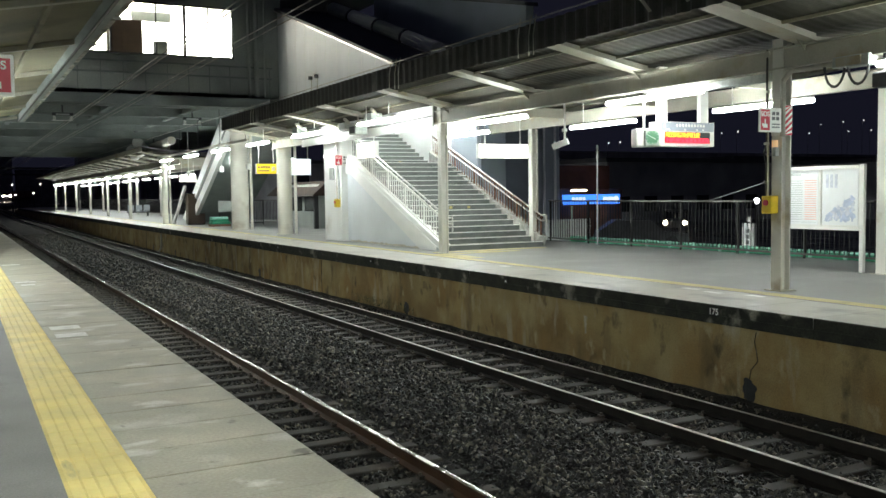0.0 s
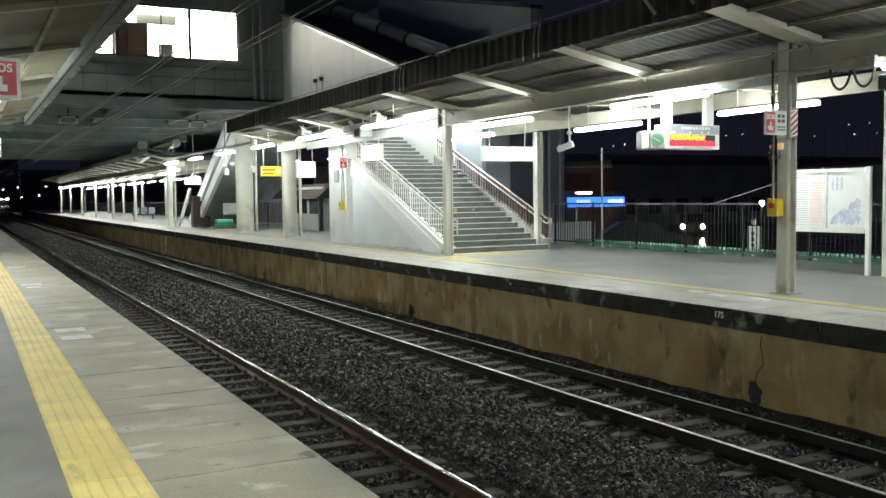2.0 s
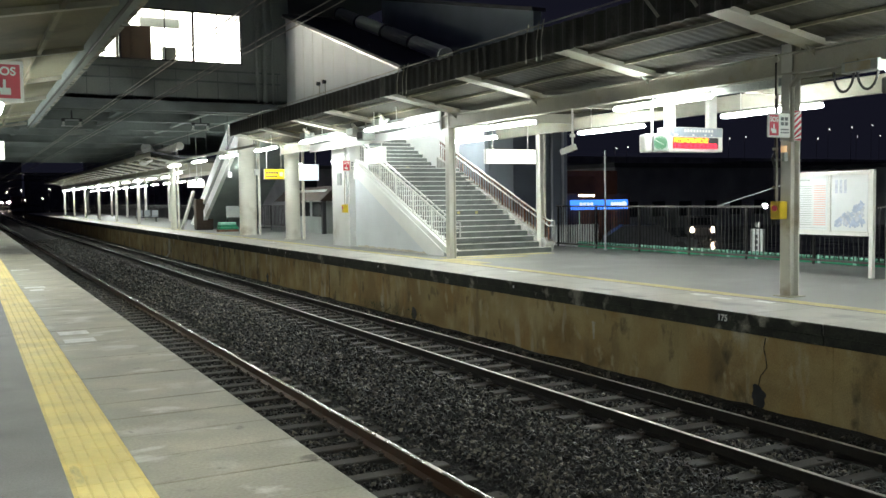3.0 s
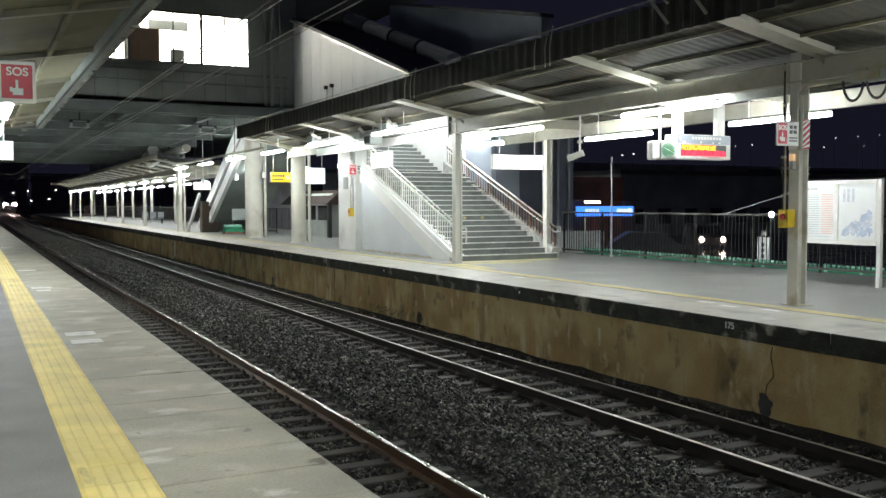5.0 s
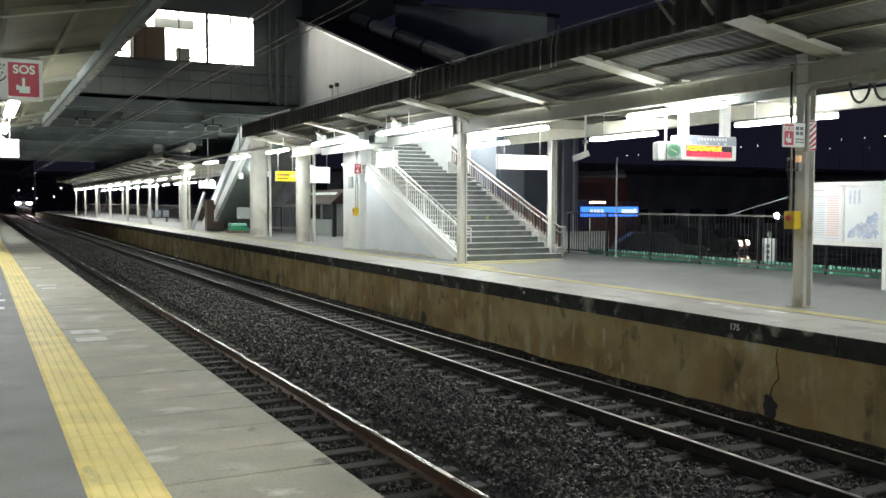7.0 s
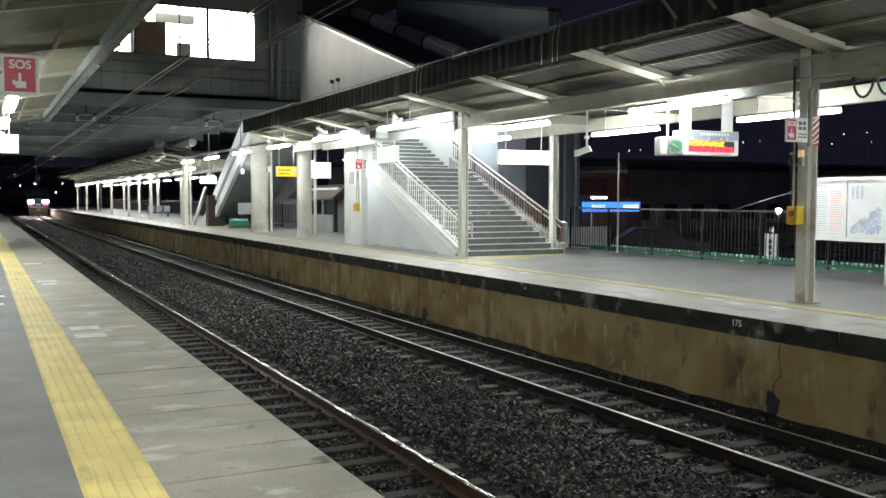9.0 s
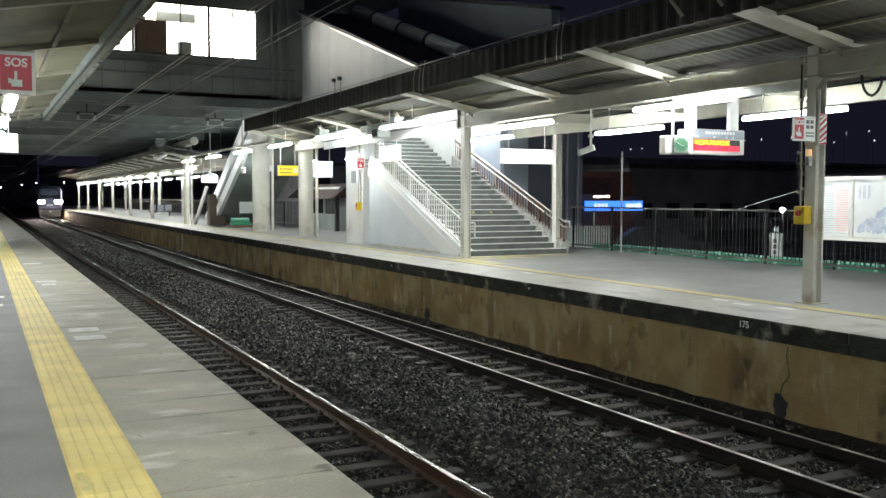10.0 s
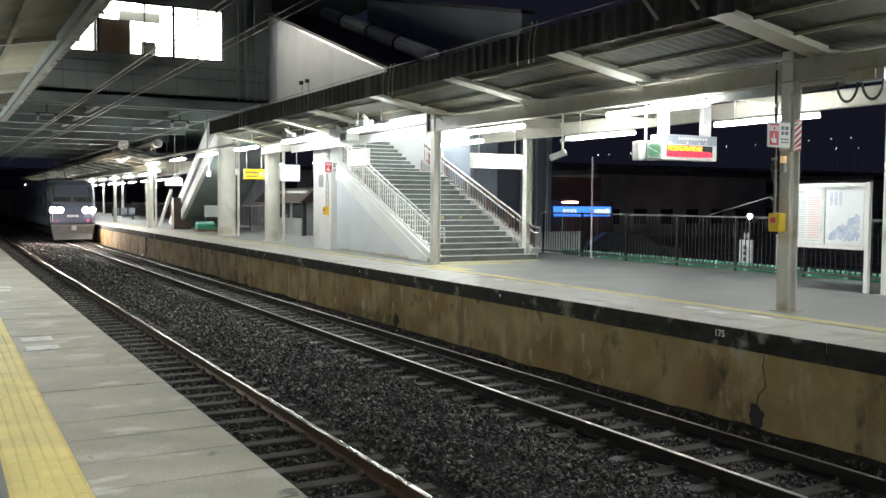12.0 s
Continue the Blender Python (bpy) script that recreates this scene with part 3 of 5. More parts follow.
def lamp_proto(at, length=2.5, drop=0.1):
    """A batten of two long tubes under a white steel tray, at its pose along y."""
    c = thing("fluorescent_light", at, "lit white fluorescent batten hung under the canopy", "lamp", "canopy lights")
    bm = B()
    prism(bm, [(-0.03, 0.06), (-0.06, 0.03), (-0.06, 0.022), (0.06, 0.022), (0.06, 0.03), (0.03, 0.06)], "y", -length / 2, length / 2)
    part("tray", bm, M["white_paint"], c)
    # tubes are thicker than real ones: their bloom is put into the shape
    for k in (-0.055, 0.055):
        bm = rod(B(), (k, -length / 2 + 0.03, -0.022), (k, length / 2 - 0.03, -0.022), 0.04, 8)
        part("tube", bm, M["tube"], c, "glowing white tube")
    for y in (-length * 0.3, length * 0.3):
        part("hanger", rod(B(), (0, y, 0.05), (0, y, 0.05 + drop), 0.012, 6), M["white_paint"], c)
    return c


# ---- bridge over the tracks ----
def build_bridge():
    y0, y1 = 35.5, 76.0
    t = thing("station_bridge", (0, y0, 5.5), "grey-green panelled station bridge over the tracks with lit windows", "bridge", kind="structure")
    t.location = (0, 0, 0)
    # front wall with the window opening
    wx0, wx1, wz0, wz1 = 1.6, 7.98, 6.95, 8.92
    for a in ((-14, wx0, 5.45, 10.6), (wx1, 9.9, 5.45, 10.6), (wx0, wx1, 5.45, wz0), (wx0, wx1, wz1, 10.6)):
        part("front_wall", box(B(), a[0], a[1], y0, y0 + 0.25, a[2], a[3]), M["grey_wall"], t)
    # panel ribs and ledge rails
    for i in range(17):
        x = -3.4 + 0.8 * i
        part("rib", box(B(), x - 0.015, x + 0.015, y0 - 0.012, y0, 5.5, 6.62), M["under"], t)
    for z in (6.66, 6.24):
        part("ledge", box(B(), -14, 9.5, y0 - 0.05, y0, z - 0.03, z + 0.03), M["under"], t)
    part("sill", box(B(), wx0 - 0.1, wx1 + 0.1, y0 - 0.08, y0, wz0 - 0.06, wz0 - 0.01), M["grey_wall"], t)
    part("end_wall", box(B(), 9.65, 9.9, y0 + 0.25, y1, 5.45, 10.6), M["grey_wall"], t)
    part("rear_wall", box(B(), -14, 16, y1, y1 + 0.25, 5.1, 10.6), M["grey_wall"], t)
    part("roof", box(B(), -14, 16, y0 - 0.3, y1 + 0.5, 10.6, 10.8), M["roof"], t)
    part("deck", box(B(), -14, 16, y0, y1, 5.45, 5.6), M["under"], t, "dark grey-green bridge deck")
    part("edge_girder", box(B(), -14, 9.4, y0 + 0.02, y0 + 0.3, 5.08, 5.445), M["under"], t, "dark green-grey edge girder")
    # steel girders below the deck
    for y, zb, w in ((36.2, 5.05, 0.25), (40.0, 5.0, 0.3), (44.0, 4.95, 0.3), (48.0, 4.95, 0.3), (51.7, 4.8, 0.35), (57.0, 4.85, 0.3), (63.0, 4.85, 0.3), (69.0, 4.85, 0.3), (75.7, 4.75, 0.35)):
        bm = B()
        box(bm, -14, 9.4, y - w / 2, y + w / 2, zb, zb + 0.03)
        box(bm, -14, 9.4, y - 0.02, y + 0.02, zb + 0.03, 5.44)
        part("girder", bm, M["under"], t)
    for x in (-2.2, 0.4, 3.6, 6.9):
        bm = box(B(), x - 0.1, x + 0.1, y0 + 0.1, y1, 5.12, 5.16)
        box(bm, x - 0.02, x + 0.02, y0 + 0.1, y1, 5.16, 5.44)
        part("cross_girder", bm, M["under"], t)
    # window: frames, bright room behind
    w = thing("window_1", (wx0, y0, wz0), "brightly lit bridge window with dark frames", "window", kind="structure")
    W, H = wx1 - wx0, wz1 - wz0
    for x in (0.0, 1.2, 1.82, 3.45, 4.51, 5.42, W):
        big = x in (0.0, 1.82, 4.51, W)
        d = 0.05 if big else 0.022
        part("mullion", box(B(), x - d, x + d, 0.05, 0.12, 0, H), M["black"], w)
    for z in (0.03, H - 0.03):
        part("frame_rail", box(B(), 0.06, W - 0.06, 0.04, 0.13, z - 0.03, z + 0.03), M["black"], w)
    room = thing("bridge_room", (wx0, y0, wz0), "bright white room inside the bridge", "room", kind="structure")
    part("back_wall", box(B(), -1, W + 1.0, 3.4, 3.5, -1.4, 2.4), M["white_wall"], room)
    part("ceiling_panel", box(B(), -1, W + 1.0, 0.3, 3.4, 2.3, 2.4), M["white_wall"], room)
    for x in (0.8, 3.0, 5.2):
        part("ceiling_lamp", box(B(), x - 0.6, x + 0.6, 0.6, 2.6, 2.24, 2.29), M["win_lit"], room)
    # added glowing sheet before the back wall; it also brightens the stair cladding
    part("lit_panel", box(B(), -1, W + 1.0, 3.3, 3.38, -1.2, 2.2), M["win_lit"], room)
    bx = thing("wooden_locker", (3.95, y0 + 0.9, 5.62), "dark brown locker behind the bridge window", "cabinet")
    part("body", box(B(), -0.55, 0.75, 0, 0.5, 0, 2.75, 0.02), M["locker"], bx)
    for x in (-0.3, 0.2):
        part("door", box(B(), x - 0.2, x + 0.24, -0.02, 0, 1.0, 2.7), M["locker"], bx)
    hang = thing("hanging_sign", (5.06, y0 + 1.0, 8.55), "grey sign hung inside the lit bridge", "sign")
    part("panel", box(B(), -0.75, 0.75, 0, 0.06, -0.18, 0.18), M["grey_wall"], hang)
    for x in (-0.5, 0.5):
        part("hanger", rod(B(), (x, 0.03, 0.18), (x, 0.03, 0.7), 0.012, 6), M["steel"], hang)
    bx = thing("ticket_box", (5.28, y0 + 0.4, 6.95), "small grey box at the bridge window", "box")
    part("body", box(B(), -0.25, 0.25, 0, 0.3, 0.05, 0.6, 0.02), M["grey_wall"], bx)
    # down pipes at the corner
    for x, r in ((8.55, 0.06), (8.85, 0.09), (9.2, 0.05)):
        bm = rod(B(), (0, 0, 0), (0, 0, 4.8), r, 10)
        p = tagged(part("down_pipe", bm, M["grey_wall"]), "grey down pipe on the bridge wall", "pipe", "bridge pipes")
        p.location = (x, y0 - 0.1, 5.5)


def round_column(x, y, r, h, label):
    c = thing("bridge_column", (x, y, 0), label, "column", "bridge columns")
    part("shaft", rod(B(), (0, 0, 0), (0, 0, h), r, 28), M["cream_conc"], c)
    part("footing", rod(B(), (0, 0, 0), (0, 0, 0.05), r + 0.05, 28), M["cream_conc"], c)
    part("drain_pipe", rod(B(), (r + 0.08, -0.25, 0), (r + 0.08, -0.25, h), 0.06, 10), M["cream_conc"], c)
    return c


# ---- stairs ----
RISER, TREAD = 0.155, 0.345


def build_stairs():
    x0, x1, yb = 10.07, 13.2, 21.85
    t = thing("staircase", (x0, yb, 0), "grey concrete station stairs with pale step edges", "staircase", kind="structure")
    W = x1 - x0
    bm = box(B(), 0, W, 0, TREAD + 0.03, 0, RISER - 0.01)
    me = mesh("step", bm, M["step"])
    bm = box(B(), 0.02, W - 0.02, -0.014, 0.035, RISER - 0.018, RISER + 0.003)
    me_n = mesh("nosing", bm, M["nosing"])
    first, rest = 17, 18
    land = 1.4
    for i in range(first + rest):
        y = i * TREAD + (land if i >= first else 0)
        for m_, n_ in ((me, "step"), (me_n, "nosing")):
            ob = new(n_, m_)
            ob.parent = t
            ob.location = (0, y, i * RISER)
    part("landing", box(B(), 0, W, first * TREAD, first * TREAD + land + 0.05, first * RISER - 0.15, first * RISER), M["step"], t)
    # soffits under the flights
    s = RISER / TREAD
    L1 = first * TREAD
    prof = [(0.4, 0.0), (L1, (L1 - 0.4) * s), (L1 + land, (L1 - 0.4) * s), (L1 + land + rest * TREAD, (L1 - 0.4 + rest * TREAD) * s),
            (L1 + land + rest * TREAD, (L1 + rest * TREAD) * s), (L1 + land, L1 * s), (L1, L1 * s), (0.3, 0.1)]
    part("flight_body", prism(B(), prof, "x", 0, W), M["cream_conc"], t)
    # white side walls with a raised stringer band
    y_end = 28.72 - yb
    for x, w, n_ in ((-0.17, 0.17, "left_wall"), (W, 0.17, "right_wall")):
        bm = prism(B(), [(0.35, 0.0), (0.35, 0.12), (y_end, 2.86), (y_end, 0.0)], "x", x, x + w)
        part("side_wall", bm, M["stair_panel"], t, "pale blue-white plastered stair wall")
    bm = prism(B(), [(0.35, 0.1), (y_end - 0.9, 2.48), (y_end - 0.9, 2.05), (1.4, 0.0), (0.35, 0.0)], "x", -0.235, -0.17)
    part("stringer_band", bm, M["white_wall"], t)
    bm = prism(B(), [(y_end - 0.9, 2.48), (y_end, 2.84), (y_end, 2.3), (y_end - 0.35, 2.3), (y_end - 0.9, 2.05)], "x", -0.235, -0.17)
    part("stringer_head", bm, M["white_wall"], t)
    rnd = random.Random(12)
    foot = [(1.42 + 0.16 * i, 0.03 + 0.05 * rnd.random()) for i in range(34)]
    part("skirting", prism(B(), [(foot[-1][0], 0.0), (1.42, 0.0)] + foot, "x", -0.1725, -0.17), M["damp_stain"], t, "brown damp stain along the foot of the wall")
    bm = prism(B(), [(0.0, 0.14), (y_end, 2.92), (y_end, 2.76), (0.1, 0.0)], "x", -0.21, 0.08)
    part("curb", bm, M["white_wall"], t)
    bm = prism(B(), [(0.0, 0.3), (y_end, 3.08), (y_end, 2.5), (0.1, 0.0)], "x", W - 0.16, W + 0.12)
    part("curb", bm, M["curb_stone"], t, "rough grey stone curb")
    for i in (7, 17):
        for x in (1.38, 2.01):
            y = i * TREAD + (land if i >= first else 0)
            part("step_mark", box(B(), x - 0.05, x + 0.05, y - 0.006, y, i * RISER + 0.03, i * RISER + 0.11), M["yellow_line"], t, "small yellow step mark")
    # landing walls
    part("landing_wall", box(B(), -0.4, -0.2, y_end, y_end + 1.6, 0, 3.45), M["white_wall"], t, "white wall block beside the stairs")
    part("landing_return", box(B(), -0.2, 0.0, y_end, y_end + 1.6, 0, 3.45), M["white_wall"], t)
    # enclosure of the upper flight: side walls, gable, sloping roof
    ya, ye = 24.75 - yb, 35.45 - yb
    part("upper_wall", prism(B(), [(ya, 3.9), (ya, 5.47), (ye, 8.97), (ye, 0.0), (y_end - 1.0, 0.0), (y_end - 1.0, 3.9)], "x", W + 0.2, W + 0.35), M["white_wall"], t)
    part("side_panel", box(B(), W + 0.2, W + 0.35, y_end - 2.77, y_end - 1.0, 0.0, 3.895), M["blue_wall"], t, "grey-blue panel beside the upper flight")
    part("cladding", prism(B(), [(ya, 4.0), (ya, 5.47), (ye, 8.97), (ye, 4.0)], "x", -0.3, -0.17), M["clad"], t, "pale panelled stair enclosure")
    part("gable", box(B(), -0.17, W + 0.2, ya, ya + 0.12, 3.9, 5.46), M["white_wall"], t)
    for i in range(9):
        y = 26.0 - yb + i * 1.05
        zt = 5.47 + (y + yb - 24.75) * 0.327
        part("cladding_joint", box(B(), -0.306, -0.3, y - 0.012, y + 0.012, 5.45, zt), M["white_wall"], t)
    bm = prism(B(), [(24.4 - yb, 5.4), (24.4 - yb, 5.52), (35.45 - yb, 9.08), (35.45 - yb, 8.97)], "x", -0.42, W + 0.5)
    part("enclosure_roof", bm, M["roof"], t, "dark sloping stair roof")
    bm = prism(B(), [(24.4 - yb, 5.40), (35.45 - yb, 8.93), (35.45 - yb, 8.97), (24.4 - yb, 5.44)], "x", -0.45, -0.4)
    part("roof_edge", bm, M["steel"], t)
    return t


def handrail(side_x, yb, slope_len, label, balusters, mat_rail, mat_bal, inward):
    """Two rails on posts rising with the stairs, with upright bars below."""
    t = thing("stair_railing", (side_x, yb, 0), label, "railing", "stair railings")
    s = 2.78 / 6.87
    for h in (0.9, 0.74):
        p0, p1 = (inward * 0.06, 0.0, 0.12 + h - 0.1), (inward * 0.06, slope_len, 0.12 + slope_len * s + h - 0.1)
        bm = bent(B(), [(inward * 0.06, -0.28, p0[2] - 0.22), (inward * 0.06, -0.28, p0[2]), p0, p1], 0.024, 8)
        part("hand_rail", bm, mat_rail, t, "round polished rail")
    part("bottom_rail", bar(B(), (0, 0.2, 0.26), (0, slope_len, 0.18 + slope_len * s), 0.03, 0.03), mat_bal, t)
    part("top_rail", bar(B(), (0, 0.0, 0.84), (0, slope_len, 0.84 + slope_len * s), 0.035, 0.035), mat_bal, t)
    me = mesh("baluster", box(B(), -0.011, 0.011, -0.011, 0.011, 0, 0.72), mat_bal)
    me_p = mesh("post", box(B(), -0.022, 0.022, -0.022, 0.022, -0.05, 0.76), mat_bal)
    n = int(slope_len / balusters)
    for i in range(n + 1):
        y = 0.1 + i * balusters
        ob = new("baluster" if i % 8 else "post", me if i % 8 else me_p)
        ob.parent = t
        ob.location = (0, y, 0.12 + y * s)
    return t


# ---- fittings of the far platform ----
def lettering(name, body, size, material, parent, m, extrude=0.001):
    txt = bpy.data.curves.new(name, "FONT")
    txt.body, txt.size, txt.align_x, txt.align_y, txt.extrude = body, size, "CENTER", "CENTER", extrude
    txt.offset = size * 0.025
    txt.materials.append(material)
    o = new(name, txt)
    o.parent = parent
    o.matrix_local = m
    return o


def hand_icon(bm, x, z, s, y):
    """A pointing hand: palm, finger, thumb."""
    box(bm, x - 0.30 * s, x + 0.34 * s, y - 0.002, y, z - 0.5 * s, z - 0.05 * s)
    box(bm, x - 0.12 * s, x + 0.05 * s, y - 0.002, y, z - 0.05 * s, z + 0.5 * s)
    box(bm, x - 0.48 * s, x - 0.30 * s, y - 0.002, y, z - 0.3 * s, z + 0.02 * s)
    return bm


def build_sos_sign(at, w, h, m_rot=0.0, side=1):
    t = thing("sos_sign", at, "white and red emergency button sign with pointing hand", "sign", "emergency signs")
    t.rotation_euler = (0, 0, radians(m_rot))
    part("board", box(B(), -w, w, 0, 0.03, -h / 2, h / 2, 0.012), M["white_paint"], t)
    part("red_panel", box(B(), *((0.02, w - 0.025) if side > 0 else (0.025 - w, -0.02)), -0.004, 0, -h / 2 + 0.03, h / 2 - 0.03), M["red"], t, "red panel")
    lettering("letters", "SOS", h * 0.28, M["white_paint"], t, pose(side * w / 2, -0.005, h * 0.23, 90, 0, 0))
    part("hand_symbol", hand_icon(B(), side * w / 2, -h * 0.14, h * 0.36, -0.005), M["white_paint"], t)
    if side > 0:
        for body, z in (("\u975e\u5e38", 0.2), ("\u30dc\u30bf\u30f3", 0.0)):
            lettering("letters", body, h * 0.27, M["ink"], t, pose(-w * (0.28 if len(body) == 2 else 0.44), -0.002, h * z, 90, 0, 0))
    for i, (a, b) in enumerate(((0.2, 0.34), (0.0, 0.14), (-0.2, -0.14), (-0.32, -0.26))):
        n = 2 if i < 2 else 4
        for k in range(n):
            if side > 0 and i < 2:
                continue
            x0 = (-w if side > 0 else 0) + 0.03 + (w - 0.06) * k / n
            part("writing", box(B(), x0, x0 + (w - 0.06) / n * 0.75, -0.003, 0, h * a, h * b), M["ink"], t)
    return t


def build_emergency_box(at, label="yellow emergency stop box with red button"):
    t = thing("emergency_box", at, label, "button box", "emergency boxes")
    part("case", box(B(), -0.1, 0.06, -0.1, 0.1, -0.14, 0.14, 0.015), M["yellow"], t)
    part("button", rod(B(), (-0.1, 0, 0.03), (-0.125, 0, 0.03), 0.045, 14), M["red"], t, "red push button")
    part("hood", box(B(), -0.12, -0.1, -0.07, 0.07, 0.09, 0.12), M["yellow"], t)
    part("conduit", bent(B(), [(0.0, 0.06, 0.14), (0.0, 0.06, 0.8), (0.03, 0.1, 1.0), (0.03, 0.1, 2.1)], 0.02), M["cream"], t)
    return t


def build_departure_board():
    t = thing("departure_board", (10.42, 13.0, 2.42), "grey hanging departure board with red and amber lights", "display")
    part("case", box(B(), -0.68, 0.68, 0, 0.32, 0, 0.46, 0.012), M["white_paint"], t)
    part("dark_field", box(B(), -0.58, 0.56, -0.006, 0, 0.06, 0.27), M["black"], t)
    part("heading_plate", box(B(), -0.66, 0.66, -0.005, 0, 0.285, 0.45), M["blue_wall"], t, "grey heading plate")
    rnd = random.Random(8)
    for name, x0, n, z, material, label in (("amber_line", -0.56, 11, 0.17, "led_amber", "amber lit line of unreadable signs"), ("red_line", -0.56, 14, 0.068, "led_red", "red lit line of unreadable signs")):
        bm = B()
        for i in range(n):
            x = x0 + 0.079 * i
            for r in rnd.sample((0.0, 0.026, 0.052, 0.076), 3):
                box(bm, x, x + 0.068, -0.01, -0.006, z + r, z + r + 0.013)
            for r in rnd.sample((0.0, 0.027, 0.055), 2):
                box(bm, x + r, x + r + 0.013, -0.012, -0.006, z, z + 0.089)
        part(name, bm, M[material], t, label)
    for i in range(10):
        part("character", box(B(), -0.3 + 0.075 * i, -0.255 + 0.075 * i, -0.009, -0.005, 0.37, 0.42), M["paper"], t)
    for x in (-0.55, -0.5, -0.1, 0.2, 0.36):
        part("character", box(B(), x, x + 0.045, -0.009, -0.005, 0.3, 0.33), M["paper"], t)
    part("track_mark", box(B(), -0.6, -0.57, -0.009, -0.005, 0.35, 0.42), M["paper"], t)
    for x in (-0.62, 0.42):
        part("hanger_plate", box(B(), x, x + 0.2, 0.1, 0.2, 0.46, 1.49), M["white_paint"], t)
    c = thing("platform_clock", (9.36, 12.95, 2.42), "white boxed platform clock with lit green face", "clock")
    c.rotation_euler = (0, 0, radians(-22))
    part("case", box(B(), -0.2, 0.24, 0.0, 0.3, -0.02, 0.32, 0.03), M["white_paint"], c)
    part("rim", box(B(), -0.05, 0.24, -0.05, 0.0, -0.01, 0.3, 0.02), M["grey_wall"], c)
    part("face", rod(B(), (0.09, -0.05, 0.145), (0.09, -0.056, 0.145), 0.125, 28), M["green_face"], c, "lit pale green dial")
    bm = B()
    for i in range(12):
        a = radians(30 * i)
        bar(bm, (0.09 + 0.093 * math.sin(a), -0.058, 0.145 + 0.093 * math.cos(a)), (0.09 + 0.115 * math.sin(a), -0.058, 0.145 + 0.115 * math.cos(a)), 0.008, 0.003)
    part("hour_marks", bm, M["paper"], c)
    for a, L in ((118, 0.065), (300, 0.1)):
        a = radians(a)
        part("clock_hand", bar(B(), (0.09, -0.06, 0.145), (0.09 + L * math.sin(a), -0.06, 0.145 + L * math.cos(a)), 0.014, 0.004), M["paper"], c)
    part("hanger", rod(B(), (0.0, 0.15, 0.32), (0.0, 0.15, 1.47), 0.025, 8), M["white_paint"], c)


def build_notice_board():
    t = thing("notice_board", (13.06, 12.06, 0), "white-framed notice board with timetable and area map", "notice board")
    for y in (-0.88, 0.88):
        part("post", box(B(), -0.04, 0.04, y - 0.04, y + 0.04, 0, 2.04), M["white_paint"], t)
    part("backing", box(B(), -0.02, 0.04, -0.84, 0.84, 0.84, 2.0), M["white_paint"], t)
    for z in (0.82, 1.99):
        part("frame_rail", box(B(), -0.06, 0.05, -0.84, 0.84, z - 0.035, z + 0.035), M["white_paint"], t)
    part("divider", box(B(), -0.045, -0.02, 0.02, 0.08, 0.87, 1.95), M["white_paint"], t)
    s = part("timetable", box(B(), -0.028, -0.02, 0.1, 0.8, 0.88, 1.94), M["paper_lit"], t, "printed timetable sheet")
    bm = B()
    for i in range(18):
        z = 1.74 - 0.045 * i
        box(bm, -0.0305, -0.028, 0.14, 0.42, z, z + 0.018)
    part("red_column", bm, M["ink_red"], s)
    bm = B()
    for i in range(18):
        z = 1.74 - 0.045 * i
        box(bm, -0.0305, -0.028, 0.47, 0.76, z, z + 0.008)
    for k in range(5):
        box(bm, -0.0305, -0.028, 0.52 + 0.05 * k, 0.55 + 0.05 * k, 1.85, 1.88)
    box(bm, -0.0305, -0.028, 0.14, 0.76, 0.92, 0.925)
    part("writing", bm, M["grey_wall"], s)
    p = part("area_map", box(B(), -0.028, -0.02, -0.8, 0.0, 0.88, 1.94), M["paper_lit"], t, "printed area map in pale blue")
    rnd = random.Random(3)
    for i in range(90):
        y = rnd.uniform(-0.72, -0.1)
        z = 1.05 + (-0.1 - y) * 0.62 - rnd.random() ** 1.3 * (0.12 + (-0.1 - y) * 0.5)
        w, h = rnd.uniform(0.04, 0.13), rnd.uniform(0.03, 0.09)
        if -0.7 < y < -0.1 and 0.98 < z < 1.6:
            m = Matrix.Translation((-0.0285 - 0.00004 * i, y, z)) @ Matrix.Rotation(rnd.uniform(0, 3), 4, "X") @ Matrix.Diagonal((0.002, w, h, 1))
            bm = B()
            bmesh.ops.create_cube(bm, size=1.0, matrix=m)
            part("map_patch", bm, M["ink_blue"] if i % 3 else M["ink_pale"], p)
    bm = B()
    for k in range(3):
        box(bm, -0.0305, -0.028, -0.14 - 0.1 * k, -0.08 - 0.1 * k, 1.6, 1.86)
    part("legend", bm, M["ink_pale"], p)


def hang_sign(name, at, w, h, material, label, drop=0.5, along="x", depth=0.06):
    t = thing(name, at, label, "sign", "hanging signs")
    if along == "y":
        t.rotation_euler = (0, 0, radians(90))
    part("panel", box(B(), -w / 2, w / 2, -depth, depth, -h / 2, h / 2, 0.012), material, t)
    for s in (-1, 1):
        part("cap", box(B(), s * w / 2 - 0.012, s * w / 2 + 0.012, -depth - 0.005, depth + 0.005, -h / 2 - 0.01, h / 2 + 0.01), M["white_paint"], t)
        part("hanger", rod(B(), (s * w * 0.36, 0, h / 2), (s * w * 0.36, 0, h / 2 + drop), 0.014, 6), M["white_paint"], t)
    return t


def build_camera_fitting(at, drop):
    t = thing("security_camera", at, "small white security camera on a hanging pole", "camera")
    part("pole", rod(B(), (0, 0, 0.1), (0, 0, drop), 0.022, 8), M["white_paint"], t)
    part("collar", rod(B(), (0, 0, 0.3), (0, 0, 0.36), 0.06, 10), M["white_paint"], t)
